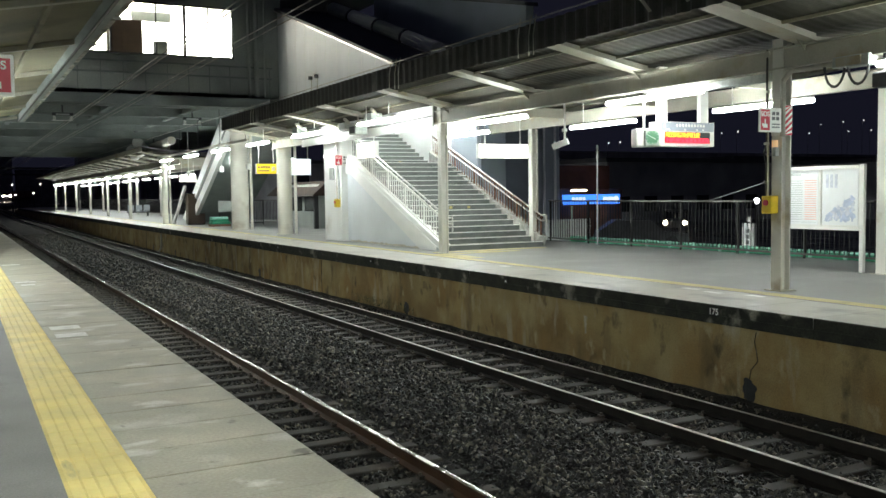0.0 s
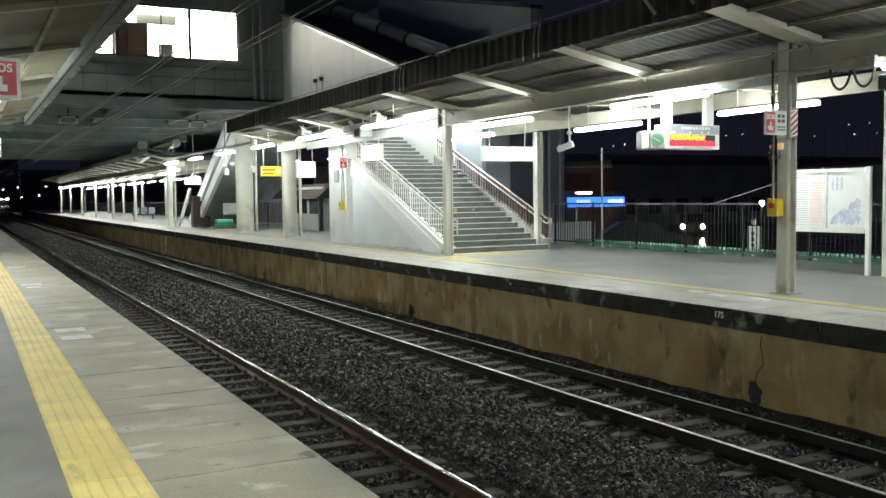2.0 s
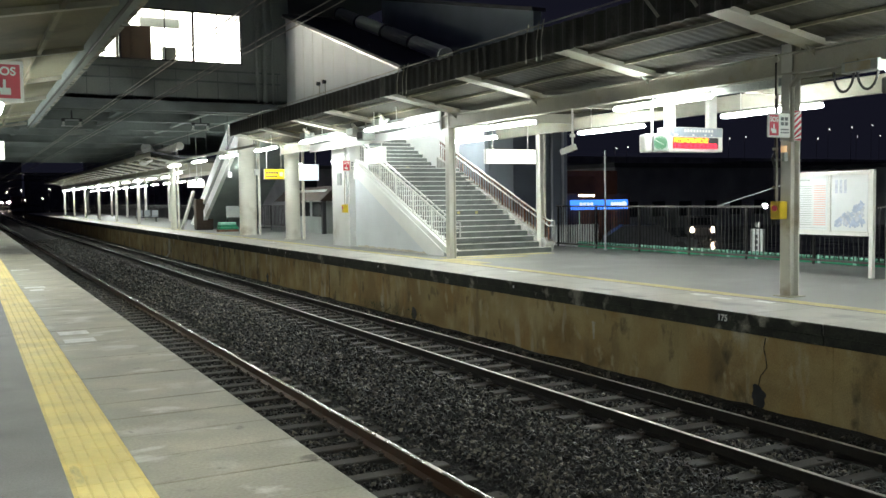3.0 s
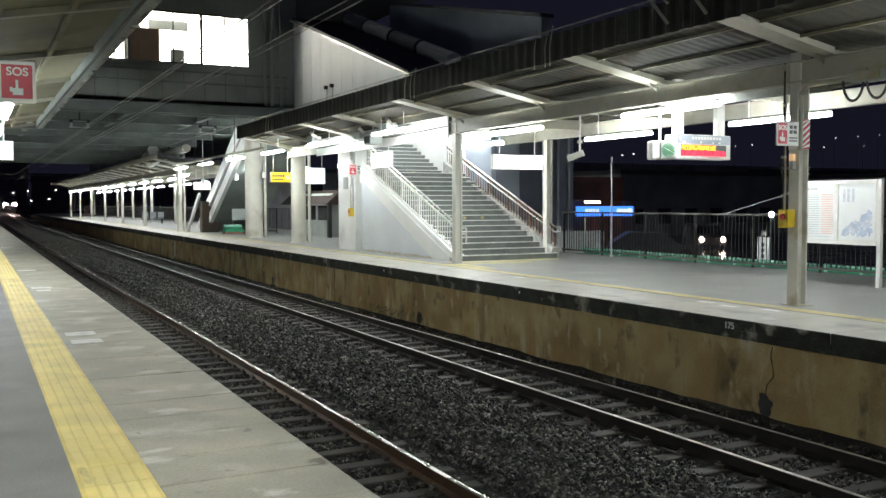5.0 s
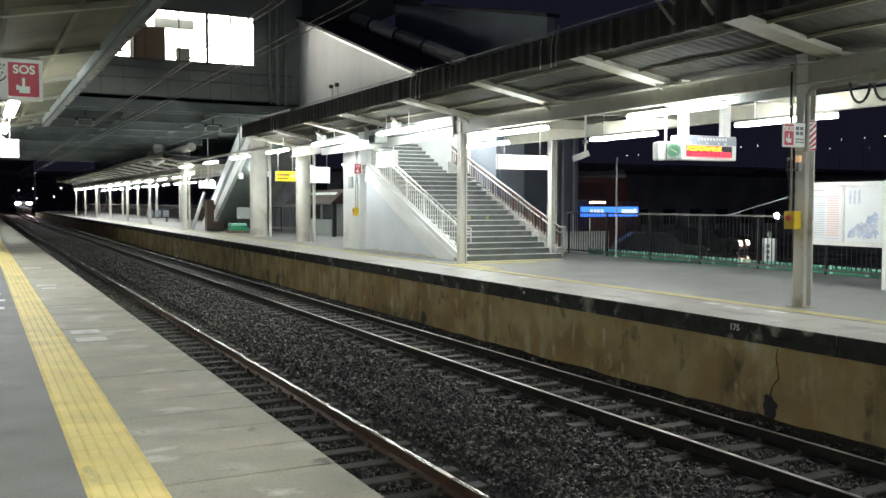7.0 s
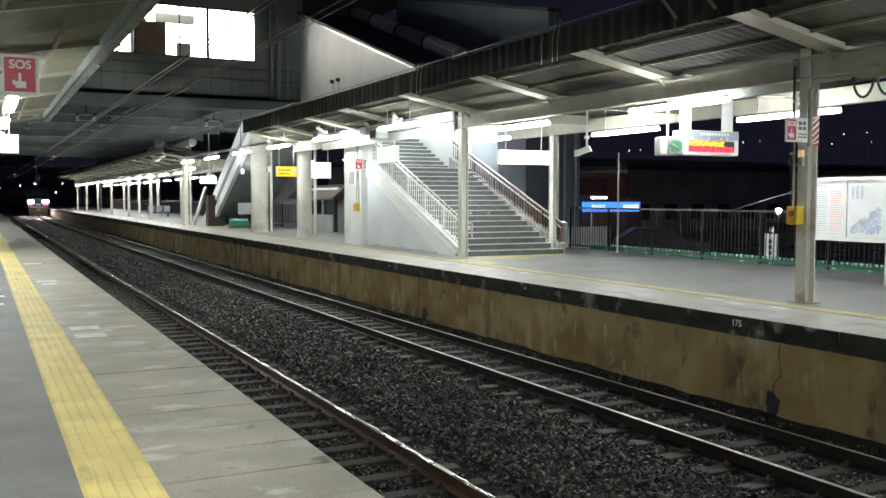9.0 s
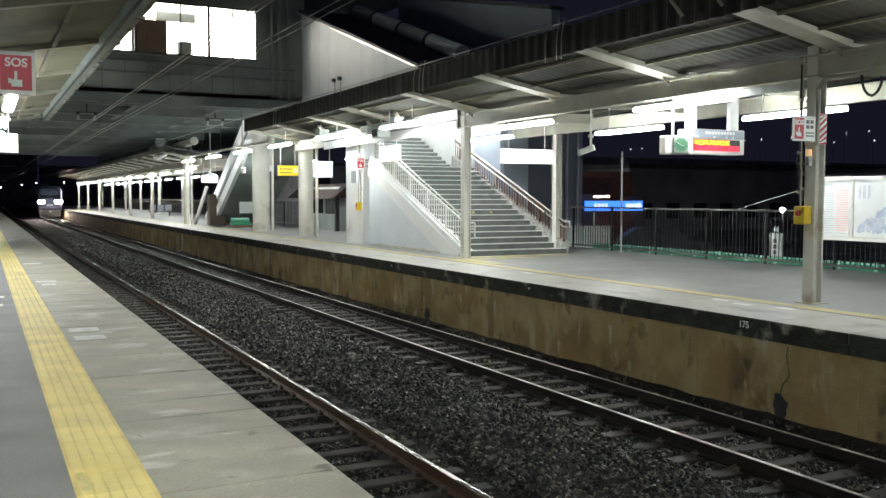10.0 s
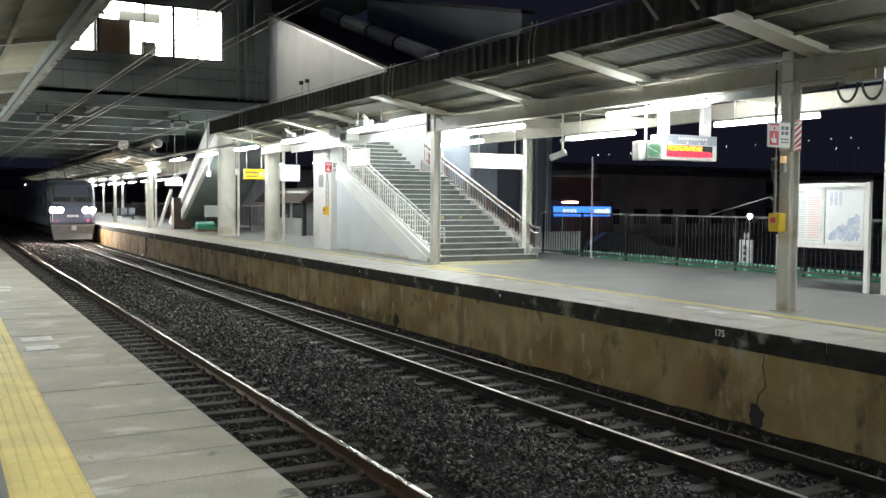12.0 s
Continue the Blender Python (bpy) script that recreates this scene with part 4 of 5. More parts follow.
    part("housing", bar(B(), (0.05, -0.05, 0.1), (-0.16, 0.2, -0.02), 0.12, 0.12), M["white_paint"], t)
    return t


def build_fence():
    t = thing("rear_fence", (FAR_BACK, 0, 0), "dark steel bar fence along the rear platform edge", "fence", kind="structure")
    me = mesh("fence_bar", box(B(), -0.008, 0.008, -0.008, 0.008, 0.08, 1.3), M["fence_dark"])
    for i in range(135):
        ob = new("fence_bar", me)
        ob.parent = t
        ob.location = (0, 7.4 + 0.125 * i, 0)
    for z in (0.1, 1.3):
        part("fence_rail", box(B(), -0.025, 0.025, -5, 24.3, z - 0.025, z + 0.025), M["fence_rail"], t)
    me = mesh("fence_post", box(B(), -0.02, 0.02, -0.02, 0.02, 0, 1.34), M["fence_dark"])
    for y in (8.2, 10.2, 12.2, 14.2, 16.2, 18.2, 20.2, 22.2, 24.2):
        ob = new("fence_post", me)
        ob.parent = t
        ob.location = (0, y, 0)
    t = thing("rear_fence", (FAR_BACK, 30, 0), "dark steel bar fence along the rear platform edge, further off", "fence", kind="structure")
    for z in (0.1, 1.3):
        part("fence_rail", box(B(), -0.025, 0.025, 0, 135, z - 0.025, z + 0.025), M["fence_rail"], t)
    bm = B()
    for i in range(480):
        box(bm, -0.012, 0.012, 0.28 * i, 0.28 * i + 0.03, 0.1, 1.3)
    tagged(part("far_bars", bm, M["fence_dark"], t), kind="stuff")
    # taller lamp-less pole on the fence line
    p = thing("steel_pole", (14.9, 21.5, 0), "slim grey steel pole beside the fence", "pole")
    part("shaft", rod(B(), (0, 0, 0), (0, 0, 2.95), 0.028, 10), M["grey_paint"], p)
    part("foot", rod(B(), (0, 0, 0), (0, 0, 0.04), 0.08, 10), M["grey_paint"], p)
    tagged(part("guy_wire", rod(B(), (15.3, 17.4, 1.3), (15.3, 14.0, 2.12), 0.014, 6), M["grey_paint"]), "slanting pale guy wire behind the fence", "wire")
    # low pale board fence behind
    f = thing("board_fence", (15.6, 25.2, -0.35), "low pale board fence behind the platform", "fence")
    me = mesh("board", box(B(), -0.055, 0.055, -0.01, 0.01, 0, 1.0, 0.004), M["white_wall"])
    for i in range(15):
        ob = new("board", me)
        ob.parent = f
        ob.location = (0.13 * i, 0, 0)
    part("rail", box(B(), -0.06, 1.9, 0.01, 0.04, 0.7, 0.76), M["white_wall"], f)
    # green net barrier beyond the fence
    g = thing("net_barrier", (15.75, 6, -0.45), "low green net barrier with pale posts", "barrier")
    part("net", box(B(), -0.01, 0.01, 0, 18, 0, 0.55), M["green"], g)
    part("top_cord", rod(B(), (0, 0, 0.58), (0, 18, 0.58), 0.012, 6), M["green"], g)
    me = mesh("cord_sleeve", box(B(), -0.025, 0.025, 0, 0.12, 0.555, 0.605, 0.01), M["green_pale"])
    for i in range(100):
        ob = new("cord_sleeve", me)
        ob.parent = g
        ob.location = (0, 0.03 + 0.18 * i, 0)
    me = mesh("post", box(B(), -0.03, 0.0, -0.04, 0.04, 0, 0.62), M["green_pale"])
    for i in range(19):
        ob = new("post", me)
        ob.parent = g
        ob.location = (-0.02, 0.95 * i, 0)
    # white marker post
    s = thing("marker_post", (16.4, 17.05, -1.2), "white marker post with dark writing", "sign post")
    part("panel", box(B(), -0.05, 0.05, -0.2, 0.2, 0.7, 1.9, 0.01), M["white_wall"], s)
    bm = B()
    for i in range(6):
        box(bm, -0.056, -0.05, -0.05, 0.05, 0.9 + 0.15 * i, 1.0 + 0.15 * i)
    part("writing", bm, M["ink"], s)
    bm = B()
    for y in (-0.05, 0.05):
        bmesh.ops.create_icosphere(bm, subdivisions=2, radius=0.06, matrix=Matrix.Translation((0, y, 2.0)) @ Matrix.Diagonal((0.5, 0.7, 1.5, 1)))
    part("emblem", bm, M["white_wall"], s)
    part("leg", box(B(), -0.04, 0.04, -0.06, 0.06, 0, 0.7), M["white_wall"], s)
    for y in (15.6, 11.75):
        q = thing("white_bollard", (15.9, y, -1.2), "slim white post behind the fence", "post", "rear posts")
        part("shaft", rod(B(), (0, 0, 0), (0, 0, 2.05), 0.06, 10), M["white_wall"], q)
        part("cap", rod(B(), (0, 0, 2.05), (0, 0, 2.09), 0.07, 10), M["white_wall"], q)


def build_street():
    """What lies behind the far platform: forecourt, station front, dark blocks, a line of lamps."""
    tagged(part("forecourt", box(B(), FAR_BACK + 0.4, 120, -20, 120, -1.72, -1.2), M["wet_road"]), "wet dark asphalt forecourt", "road", kind="structure")
    b = thing("station_front", (24, 38, -1.2), "brown tiled station front with red-brown eave and blue sign", "building")
    part("wall", box(B(), -6, 6.2, 2.0, 6, 0, 4.2), M["brick"], b)
    part("eave", box(B(), -2.5, 3.0, -0.2, 2.2, 2.95, 3.85, 0.03), M["brick"], b, "red-brown eave")
    for x in (1.35, 4.7):
        part("pillar", box(B(), x, x + 0.9, 0.2, 1.0, 0, 2.9), M["brick"], b)
    s = part("blue_sign", box(B(), 1.4, 5.0, -0.35, -0.2, 2.12, 2.62), M["blue_sign"], b, "lit blue sign board")
    for x, w in ((1.9, 0.9), (3.9, 0.7)):
        for k in range(4):
            part("character", box(B(), x + 0.25 * k * w, x + 0.25 * k * w + 0.15, -0.36, -0.35, 2.28, 2.48), M["screen"], s)
    bm = B()
    bmesh.ops.create_cone(bm, cap_ends=True, segments=16, radius1=0.16, radius2=0.16, depth=0.02, matrix=Matrix.Translation((4.75, -0.36, 2.36)) @ Matrix.Rotation(radians(90), 4, "X"))
    part("emblem", bm, M["screen"], s)
    part("doorway", box(B(), 2.3, 3.6, 1.9, 2.0, 0, 2.4), M["glass"], b)
    part("lit_poster", box(B(), 3.2, 3.55, 1.84, 1.9, 1.3, 2.0), M["poster"], b)
    part("eave_light", box(B(), 2.1, 3.4, 0.4, 0.5, 2.8, 2.88), M["sign_warm"], b)
    tower = thing("stair_tower", (19.6, 34, -1.2), "pale panelled stair tower behind the platform", "building")
    part("wall", box(B(), 0, 2.9, 0, 5, 0, 6.6), M["blue_wall"], tower)
    for x in (1.2, 2.0, 2.6):
        part("pipe", rod(B(), (x, -0.08, 0.5), (x, -0.08, 6.4), 0.06, 8), M["clad"], tower)
    part("canopy_slab", box(B(), -3, 3.1, -2.0, 1.0, 6.6, 6.75), M["white_wall"], tower)
    part("lamp", box(B(), 0.9, 1.25, -0.05, 0.0, 4.4, 4.5), M["sign_lit"], tower)
    for x, y, w, d, h, floors in ((56, 66, 20, 12, 5.2, 1), (88, 82, 24, 14, 6.2, 2), (38, 96, 20, 14, 6, 2), (74, 56, 10, 10, 5.0, 1)) + tuple((-70 + 26 * i, 430 + 9 * (i % 3), 24, 14, 15 + 5 * (i * 7 % 4), 0) for i in range(9)):
        k = thing("dark_block", (x, y, -1.2), "unlit building block across the forecourt at night", "building", "forecourt buildings")
        part("wall", box(B(), -w / 2, w / 2, -d / 2, d / 2, 0, h), M["far_dark"], k)
        part("roof", box(B(), -w / 2 - 0.3, w / 2 + 0.3, -d / 2 - 0.3, d / 2 + 0.3, h, h + 0.35), M["roof"], k)
        n = int(w / 3)
        for f in range(floors):
            for i in range(n):
                x0 = -w / 2 + 1 + i * 3
                part("window", box(B(), x0, x0 + 1.4, -d / 2 - 0.05, -d / 2, 1 + f * 3, 2.3 + f * 3), M["glass"], k)
    lamps = [(x, 120, 9.3 + 0.085 * (x - 93)) for x in (94, 96.4, 101, 119.5, 123.5, 131, 145.5, 152, 158)]
    lamps += [(x, 120, 9.2 + 0.055 * (x - 93)) for x in (107, 113, 142.3, 153.6, 160.4)]
    for p in lamps:
        t = thing("street_lamp", (p[0], p[1], -1.2), "distant lit street lamp on an overpass", "street lamp", "overpass lamps")
        part("pole", rod(B(), (0, 0, 0), (0, 0, p[2] + 1.2), 0.035, 6), M["dark"], t)
        bm = B()
        bmesh.ops.create_icosphere(bm, subdivisions=1, radius=0.075, matrix=Matrix.Translation((0, -0.3, p[2] + 1.3)))
        part("lantern", bm, M["sky_glow"], t)
    deck = part("overpass", box(B(), 70, 200, 121, 127, 7.0, 8.2), M["far_dark"])
    tagged(deck, "dark road overpass far behind the station", "overpass", kind="structure")
    # bright yard lamp
    t = thing("yard_lamp", (27.5, 27.0, -1.2), "bright white lamp on a post across the forecourt", "street lamp")
    part("pole", rod(B(), (0, 0, 0), (0, 0, 2.2), 0.05, 8), M["dark"], t)
    bm = B()
    bmesh.ops.create_icosphere(bm, subdivisions=2, radius=0.11, matrix=Matrix.Translation((0, 0, 2.3)))
    part("lantern", bm, M["white_pt"], t)
    # far lights beyond the platform ends
    for x, y, z in ((2.0, 210, 3.4), (6.5, 230, 4.2), (10.5, 240, 2.4), (9.0, 215, 4.4), (12.5, 205, 2.6), (15.5, 230, 4.8), (-4, 260, 3.0)):
        t = thing("yard_light", (x + bend(y)[0], y, -1.2), "far yard light beside the line", "street lamp", "yard lights")
        part("pole", rod(B(), (0, 0, 0), (0, 0, z + 1.2), 0.08, 6), M["dark"], t)
        bm = B()
        bmesh.ops.create_icosphere(bm, subdivisions=1, radius=0.17, matrix=Matrix.Translation((0, 0, z + 1.3)))
        part("lantern", bm, M["sky_glow"], t)


def build_car(at, label, lamp):
    c = thing("car", at, label, "car", "forecourt cars")
    bm = prism(B(), [(-0.2, 0.3), (-0.2, 0.75), (0.9, 0.85), (1.6, 1.4), (3.2, 1.42), (4.0, 0.9), (4.2, 0.4), (4.2, 0.3)], "x", -0.82, 0.82)
    part("body", bm, M["dark"], c)
    for s in (-1, 1):
        for y in (0.6, 3.3):
            part("wheel", rod(B(), (s * 0.65, y, 0.32), (s * 0.84, y, 0.32), 0.32, 14), M["rubber"], c)
        # headlight balls are enlarged to include the glow round the lamps
        bm = B()
        bmesh.ops.create_icosphere(bm, subdivisions=2, radius=0.17, matrix=Matrix.Translation((s * 0.62, -0.12, 0.62)))
        part("headlight", bm, M[lamp], c, "round front headlight")
    part("windscreen", prism(B(), [(0.95, 0.9), (1.57, 1.36), (1.55, 1.36), (0.93, 0.9)], "x", -0.7, 0.7), M["glass"], c)
    return c


# ---- near canopy ----
def build_near_canopy():
    t = thing("near_canopy", (0, 0, 0), "cream-ribbed canopy over the near platform", "canopy", kind="structure")
    y0, y1 = -14, 29.8
    bm = prism(B(), [(-8.0, 3.9), (-3.2, 3.55), (-0.05, 4.12), (-0.05, 4.2), (-3.2, 3.65), (-8.0, 4.0)], "y", y0, y1)
    part("soffit", bm, M["soffit_y"], t, "yellowish canopy soffit sheets")
    part("roof_sheet", prism(B(), [(-8.0, 4.1), (-3.2, 3.75), (0.0, 4.3), (0.0, 4.36), (-3.2, 3.85), (-8.0, 4.2)], "y", y0, y1), M["roof"], t)
    for i in range(12):
        y = -10.56 + 3.72 * i
        bm = prism(B(), [(-3.2, 3.44), (-3.2, 3.54), (-0.145, 4.09), (-0.145, 4.02)], "y", y - 0.06, y + 0.06)
        part("rafter", bm, M["cream"], t)
    for i in range(14):
        y = -1.0 + 2.2 * i
        part("gutter_bracket", box(B(), -0.045, 0.05, y - 0.03, y + 0.03, 3.86, 3.888), M["grey_wall"], t)
    for x in (-2.4, -1.6, -0.8):
        z = 3.55 + (x + 3.2) * 0.181
        part("purlin", box(B(), x - 0.03, x + 0.03, y0, y1, z - 0.08, z - 0.005), M["soffit_y"], t)
    part("edge_beam", box(B(), -0.14, -0.052, y0, y1, 3.87, 4.12), M["under"], t)
    part("gutter", prism(B(), [(-0.05, 3.89), (0.03, 3.89), (0.06, 4.04), (0.045, 4.04), (0.015, 3.905), (-0.05, 3.905)], "y", y0, y1), M["gutter"], t, "pale rain gutter")
    part("cable", rod(B(), (-0.165, y0, 3.87), (-0.165, y1, 3.87), 0.022, 6), M["rubber"], t)
    part("long_beam", box(B(), -3.3, -3.1, y0, y1, 3.2, 3.5), M["cream"], t)
    part("end_wall", box(B(), -9.2, -9.0, y0, 60, 0, 4.2), M["grey_wall"], t)
    for y in (-4.5, 7.6, 18.8, 29.5):
        c = thing("canopy_column", (-3.2, y, 0), "cream-painted steel column of the near canopy", "column", "near columns")
        part("shaft", h_column(3.25), M["cream"], c)
        part("base_plate", box(B(), -0.2, 0.2, -0.2, 0.2, 0, 0.015), M["cream"], c)


# ---- overhead line ----
def build_wires():
    for x, z in ((1.53, 4.2), (1.64, 4.2), (2.4, 4.2), (2.57, 4.2), (5.74, 4.15)):
        bm = B()
        pts = [(x, -12, z), (x, 60, z), (x, 130, z)] + [(x + bend(y)[0], y, z + bend(y)[1]) for y in (200, 260, 320)]
        bent(bm, pts, 0.01, 6)
        tagged(part("overhead_wire", bm, M["copper"]), "thin metal overhead wire above the track", "wire", "overhead wires")
    for x, y in ((1.9, 38.0), (7.0, 38.6)):
        t = thing("wire_support", (x, y, 4.6), "dark insulated wire support under the bridge", "wire support", "wire supports")
        part("frame", box(B(), -0.38, 0.38, -0.06, 0.06, 0.19, 0.3, 0.02), M["dark"], t)
        part("plate", box(B(), -0.25, 0.25, -0.075, -0.06, 0.2, 0.26), M["grey_paint"], t)
        for k in (-0.3, 0.3):
            bm = B()
            for i in range(4):
                rod(bm, (k, 0, 0.02 + 0.04 * i), (k, 0, 0.04 + 0.04 * i), 0.05, 10)
            part("insulator", bm, M["white_paint"], t)
        part("clamp", bar(B(), (-0.4, 0, 0.0), (0.4, 0, 0.0), 0.03, 0.03), M["steel"], t)
        part("bolt_rod", rod(B(), (0, 0, 0.3), (0, 0, 0.85), 0.03, 8), M["dark"], t)
    for y in (92, 150, 190):
        bx, bz = bend(y)
        t = thing("wire_mast", (-3.4 + bx, y, -1.2), "grey steel mast and beam of the overhead line", "mast", "overhead masts")
        part("mast", box(B(), -0.15, 0.15, -0.15, 0.15, 0, 8.2), M["dark"], t)
        part("mast", box(B(), 19.5, 19.8, -0.15, 0.15, 0, 8.2), M["dark"], t)
        part("beam", box(B(), 0.15, 19.5, -0.1, 0.1, 7.2, 7.5), M["dark"], t)


# ---- second staircase beyond the bridge ----
def build_second_stairs():
    t = thing("second_staircase", (10.0, 44.0, 0), "cream concrete stair flight with shade-coloured underside beyond the bridge", "staircase", kind="structure")
    low, top = [(-0.6, 4.75), (8.5, 0.02)], [(1.6, 5.4), (10.8, 0.3)]

    def along(f):
        return [(a[0] + (b[0] - a[0]) * f, a[1] + (b[1] - a[1]) * f) for a, b in zip(low, top)]
    # recess and flight body wear a darker colour as painted underside shade
    for f0, f1, x0, name in ((0.0, 0.36, 0.0, "stringer"), (0.362, 0.6, 0.09, "recess"), (0.602, 1.0, 0.0, "parapet")):
        (a, b), (c, d) = along(f0), along(f1)
        part(name, prism(B(), [a, b, d, c], "x", x0, 0.2), M["white_wall"] if x0 == 0 else M["under"], t)
    part("flight", prism(B(), [(-0.6, 4.8), (8.5, 0.1), (8.5, 0.0), (9.8, 0.0), (0.4, 5.3), (-0.6, 5.3)], "x", 0.2, 3.0), M["under"], t)
    part("brace", bar(B(), (-0.8, 9.5, 0.0), (-0.3, 8.5, 2.2), 0.14, 0.14), M["white_wall"], t)
    k = thing("steel_locker", (9.6, 51.5, 0), "dark brown steel locker under the second stairs", "locker")
    part("body", box(B(), 0, 0.95, 0, 0.6, 0.05, 1.75, 0.01), M["locker"], k)
    for x in (0.03, 0.49):
        part("door", box(B(), x, x + 0.43, -0.012, 0, 0.1, 1.7), M["locker"], k)
    part("plinth", box(B(), 0.02, 0.93, 0.02, 0.58, 0, 0.05), M["black"], k)
    p = thing("storage_panel", (10.25, 47.4, 0), "grey storage board leaning under the second stairs", "board")
    part("panel", box(B(), 0, 1.0, 0, 0.04, 0.75, 1.35), M["grey_wall"], p)
    for x in (0.05, 0.95):
        part("leg", box(B(), x - 0.03, x + 0.03, 0.005, 0.035, 0, 0.75), M["black"], p)
    n = thing("green_net_stack", (9.85, 47.3, 0), "folded green nets stored under the stairs", "net")
    for i in range(3):
        part("folded_net", box(B(), 0.02 * i, 1.0 - 0.05 * i, 0.01 * i, 0.6, 0.12 + 0.13 * i, 0.245 + 0.13 * i, 0.04), M["green_pale"] if i == 2 else M["green"], n)
    part("pallet", box(B(), -0.02, 1.02, 0, 0.6, 0, 0.12), M["rust"], n)
    g = thing("barrier_gate", (12.15, 48.7, 0), "black steel gate standing on the platform", "gate")
    for x in (0, 0.9):
        part("upright", box(B(), x - 0.025, x + 0.025, -0.025, 0.025, 0, 1.35), M["black"], g)
    for z in (0.12, 1.32):
        part("cross_bar", box(B(), 0.025, 0.875, -0.02, 0.02, z - 0.02, z + 0.02), M["black"], g)
    for i in range(6):
        part("bar", box(B(), 0.12 + 0.13 * i, 0.14 + 0.13 * i, -0.01, 0.01, 0.12, 1.32), M["black"], g)
    # hut behind the columns
    h = thing("waiting_hut", (13.2, 40.5, 0), "dark-roofed waiting hut on the platform", "hut")
    part("wall", box(B(), 0, 3.2, 0, 6, 0, 2.1), M["grey_wall"], h)
    part("roof", prism(B(), [(-0.5, 1.55), (0.3, 2.25), (3.6, 2.25), (3.6, 2.1), (0.2, 1.55)], "y", -0.6, 6.4), M["matte_black"], h)
    for y in (0.3, 2.2, 4.1):
        part("window", box(B(), -0.02, 0.0, y, y + 1.5, 0.8, 1.5), M["glass"], h)
    part("post", box(B(), -0.3, -0.12, -0.4, -0.22, 0, 1.6), M["black"], h)


def build_bench(at):
    t = thing("bench", at, "grey platform bench on dark steel legs", "bench")
    t.rotation_euler = (0, 0, radians(-90))
    for i in range(3):
        y = -0.9 + 0.62 * i
        part("seat", box(B(), -0.25, 0.22, y, y + 0.5, 0.4, 0.46, 0.015), M["bench_blue"], t)
        part("backrest", box(B(), 0.2, 0.25, y, y + 0.5, 0.5, 0.95, 0.015), M["bench_blue"], t)
    part("rail", box(B(), -0.05, 0.05, -0.95, 0.9, 0.33, 0.4), M["black"], t)
    for y in (-0.75, 0.7):
        part("leg", box(B(), -0.22, 0.22, y - 0.03, y + 0.03, 0, 0.33), M["black"], t)


# ---- freight locomotive ----
def build_loco():
    t = thing("locomotive", (TRACK_2, 62.7, RAIL_TOP), "blue-grey electric freight locomotive with blazing headlights", "locomotive")
    W = 1.4
    bm = B()
    secs = [(0.0, 1.15, 2.15, 1.2), (0.06, 1.3, 2.5, 1.05), (0.3, 1.38, 3.1, 1.0), (0.55, W, 3.6, 1.0), (0.95, W, 3.85, 1.0), (1.6, W, 3.95, 1.0), (17.0, W, 3.95, 1.0), (17.6, W, 3.7, 1.0)]
    loops = []
    for y, w, zt, zb in secs:
        loops.append([bm.verts.new(p) for p in ((-w, y, zb), (w, y, zb), (w, y, zt - 0.35), (w - 0.12, y, zt - 0.12), (w - 0.45, y, zt), (-w + 0.45, y, zt), (-w + 0.12, y, zt - 0.12), (-w, y, zt - 0.35))])
    for a, b in zip(loops, loops[1:]):
        for i in range(8):
            bm.faces.new((a[i], a[(i + 1) % 8], b[(i + 1) % 8], b[i]))
    bm.faces.new(loops[0])
    bm.faces.new(loops[-1][::-1])
    bmesh.ops.recalc_face_normals(bm, faces=bm.faces)
    part("body", bm, M["train"], t)
    part("lower_band", box(B(), -W - 0.005, W + 0.005, 0.35, 17.4, 1.05, 1.5), M["train_lo"], t, "pale lower band")
    part("skirt", prism(B(), [(-1.3, 1.08), (-1.15, 0.16), (1.15, 0.16), (1.3, 1.08)], "y", -0.05, 0.6), M["train_lo"], t, "grey front skirt")
    part("coupler", box(B(), -0.16, 0.16, -0.45, 0.0, 0.72, 1.0, 0.03), M["steel"], t)
    part("underframe", box(B(), -1.15, 1.15, 0.8, 17.2, 0.45, 1.05), M["train_dark"], t)
    for s in (-1, 1):
        x = s * 0.62
        bm = B()
        prism(bm, [(0.05, 2.55), (0.1, 2.55), (0.56, 3.45), (0.5, 3.45)], "x", x - 0.5, x + 0.5)
        part("windscreen", bm, M["glass"], t)
        h = part("headlight_housing", box(B(), s * 0.97 - 0.42, s * 0.97 + 0.42, -0.1, 0.3, 1.77, 2.23, 0.05), M["train_dark"], t)
        # lens discs are oversized, so that their size stands for the glare
        for k in (-0.2, 0.2):
            part("headlight", rod(B(), (s * 0.97 + k, -0.1, 2.0), (s * 0.97 + k, -0.12, 2.0), 0.185, 20), M["head"], h, "blazing warm white headlight")
        part("grab_rail", bent(B(), [(s * 1.2, -0.06, 1.25), (s * 1.2, -0.12, 1.3), (s * 1.2, -0.12, 1.7), (s * 1.2, -0.06, 1.75)], 0.018), M["steel"], t)
        part("wiper", bar(B(), (s * 0.2, 0.03, 2.56), (s * 0.62, 0.26, 3.1), 0.02, 0.02), M["black"], t)
        part("marker_lamp", rod(B(), (s * 0.95, -0.06, 1.32), (s * 0.95, 0.0, 1.32), 0.07, 12), M["red"], t, "unlit red marker lamp")
        part("side_rail", rod(B(), (s * 1.3, -0.03, 1.2), (s * 1.42, 0.5, 3.2), 0.02, 6), M["steel"], t)
        for y in (2.0, 4.4, 8.0, 10.2, 13.2, 15.6):
            part("wheel", rod(B(), (s * 0.52, y, 0.56), (s * 0.64, y, 0.56), 0.56, 20), M["train_dark"], t)
        part("cab_door", box(B(), s * W - 0.01, s * W + 0.01, 1.7, 2.4, 1.5, 3.2), M["train_dark"], t)
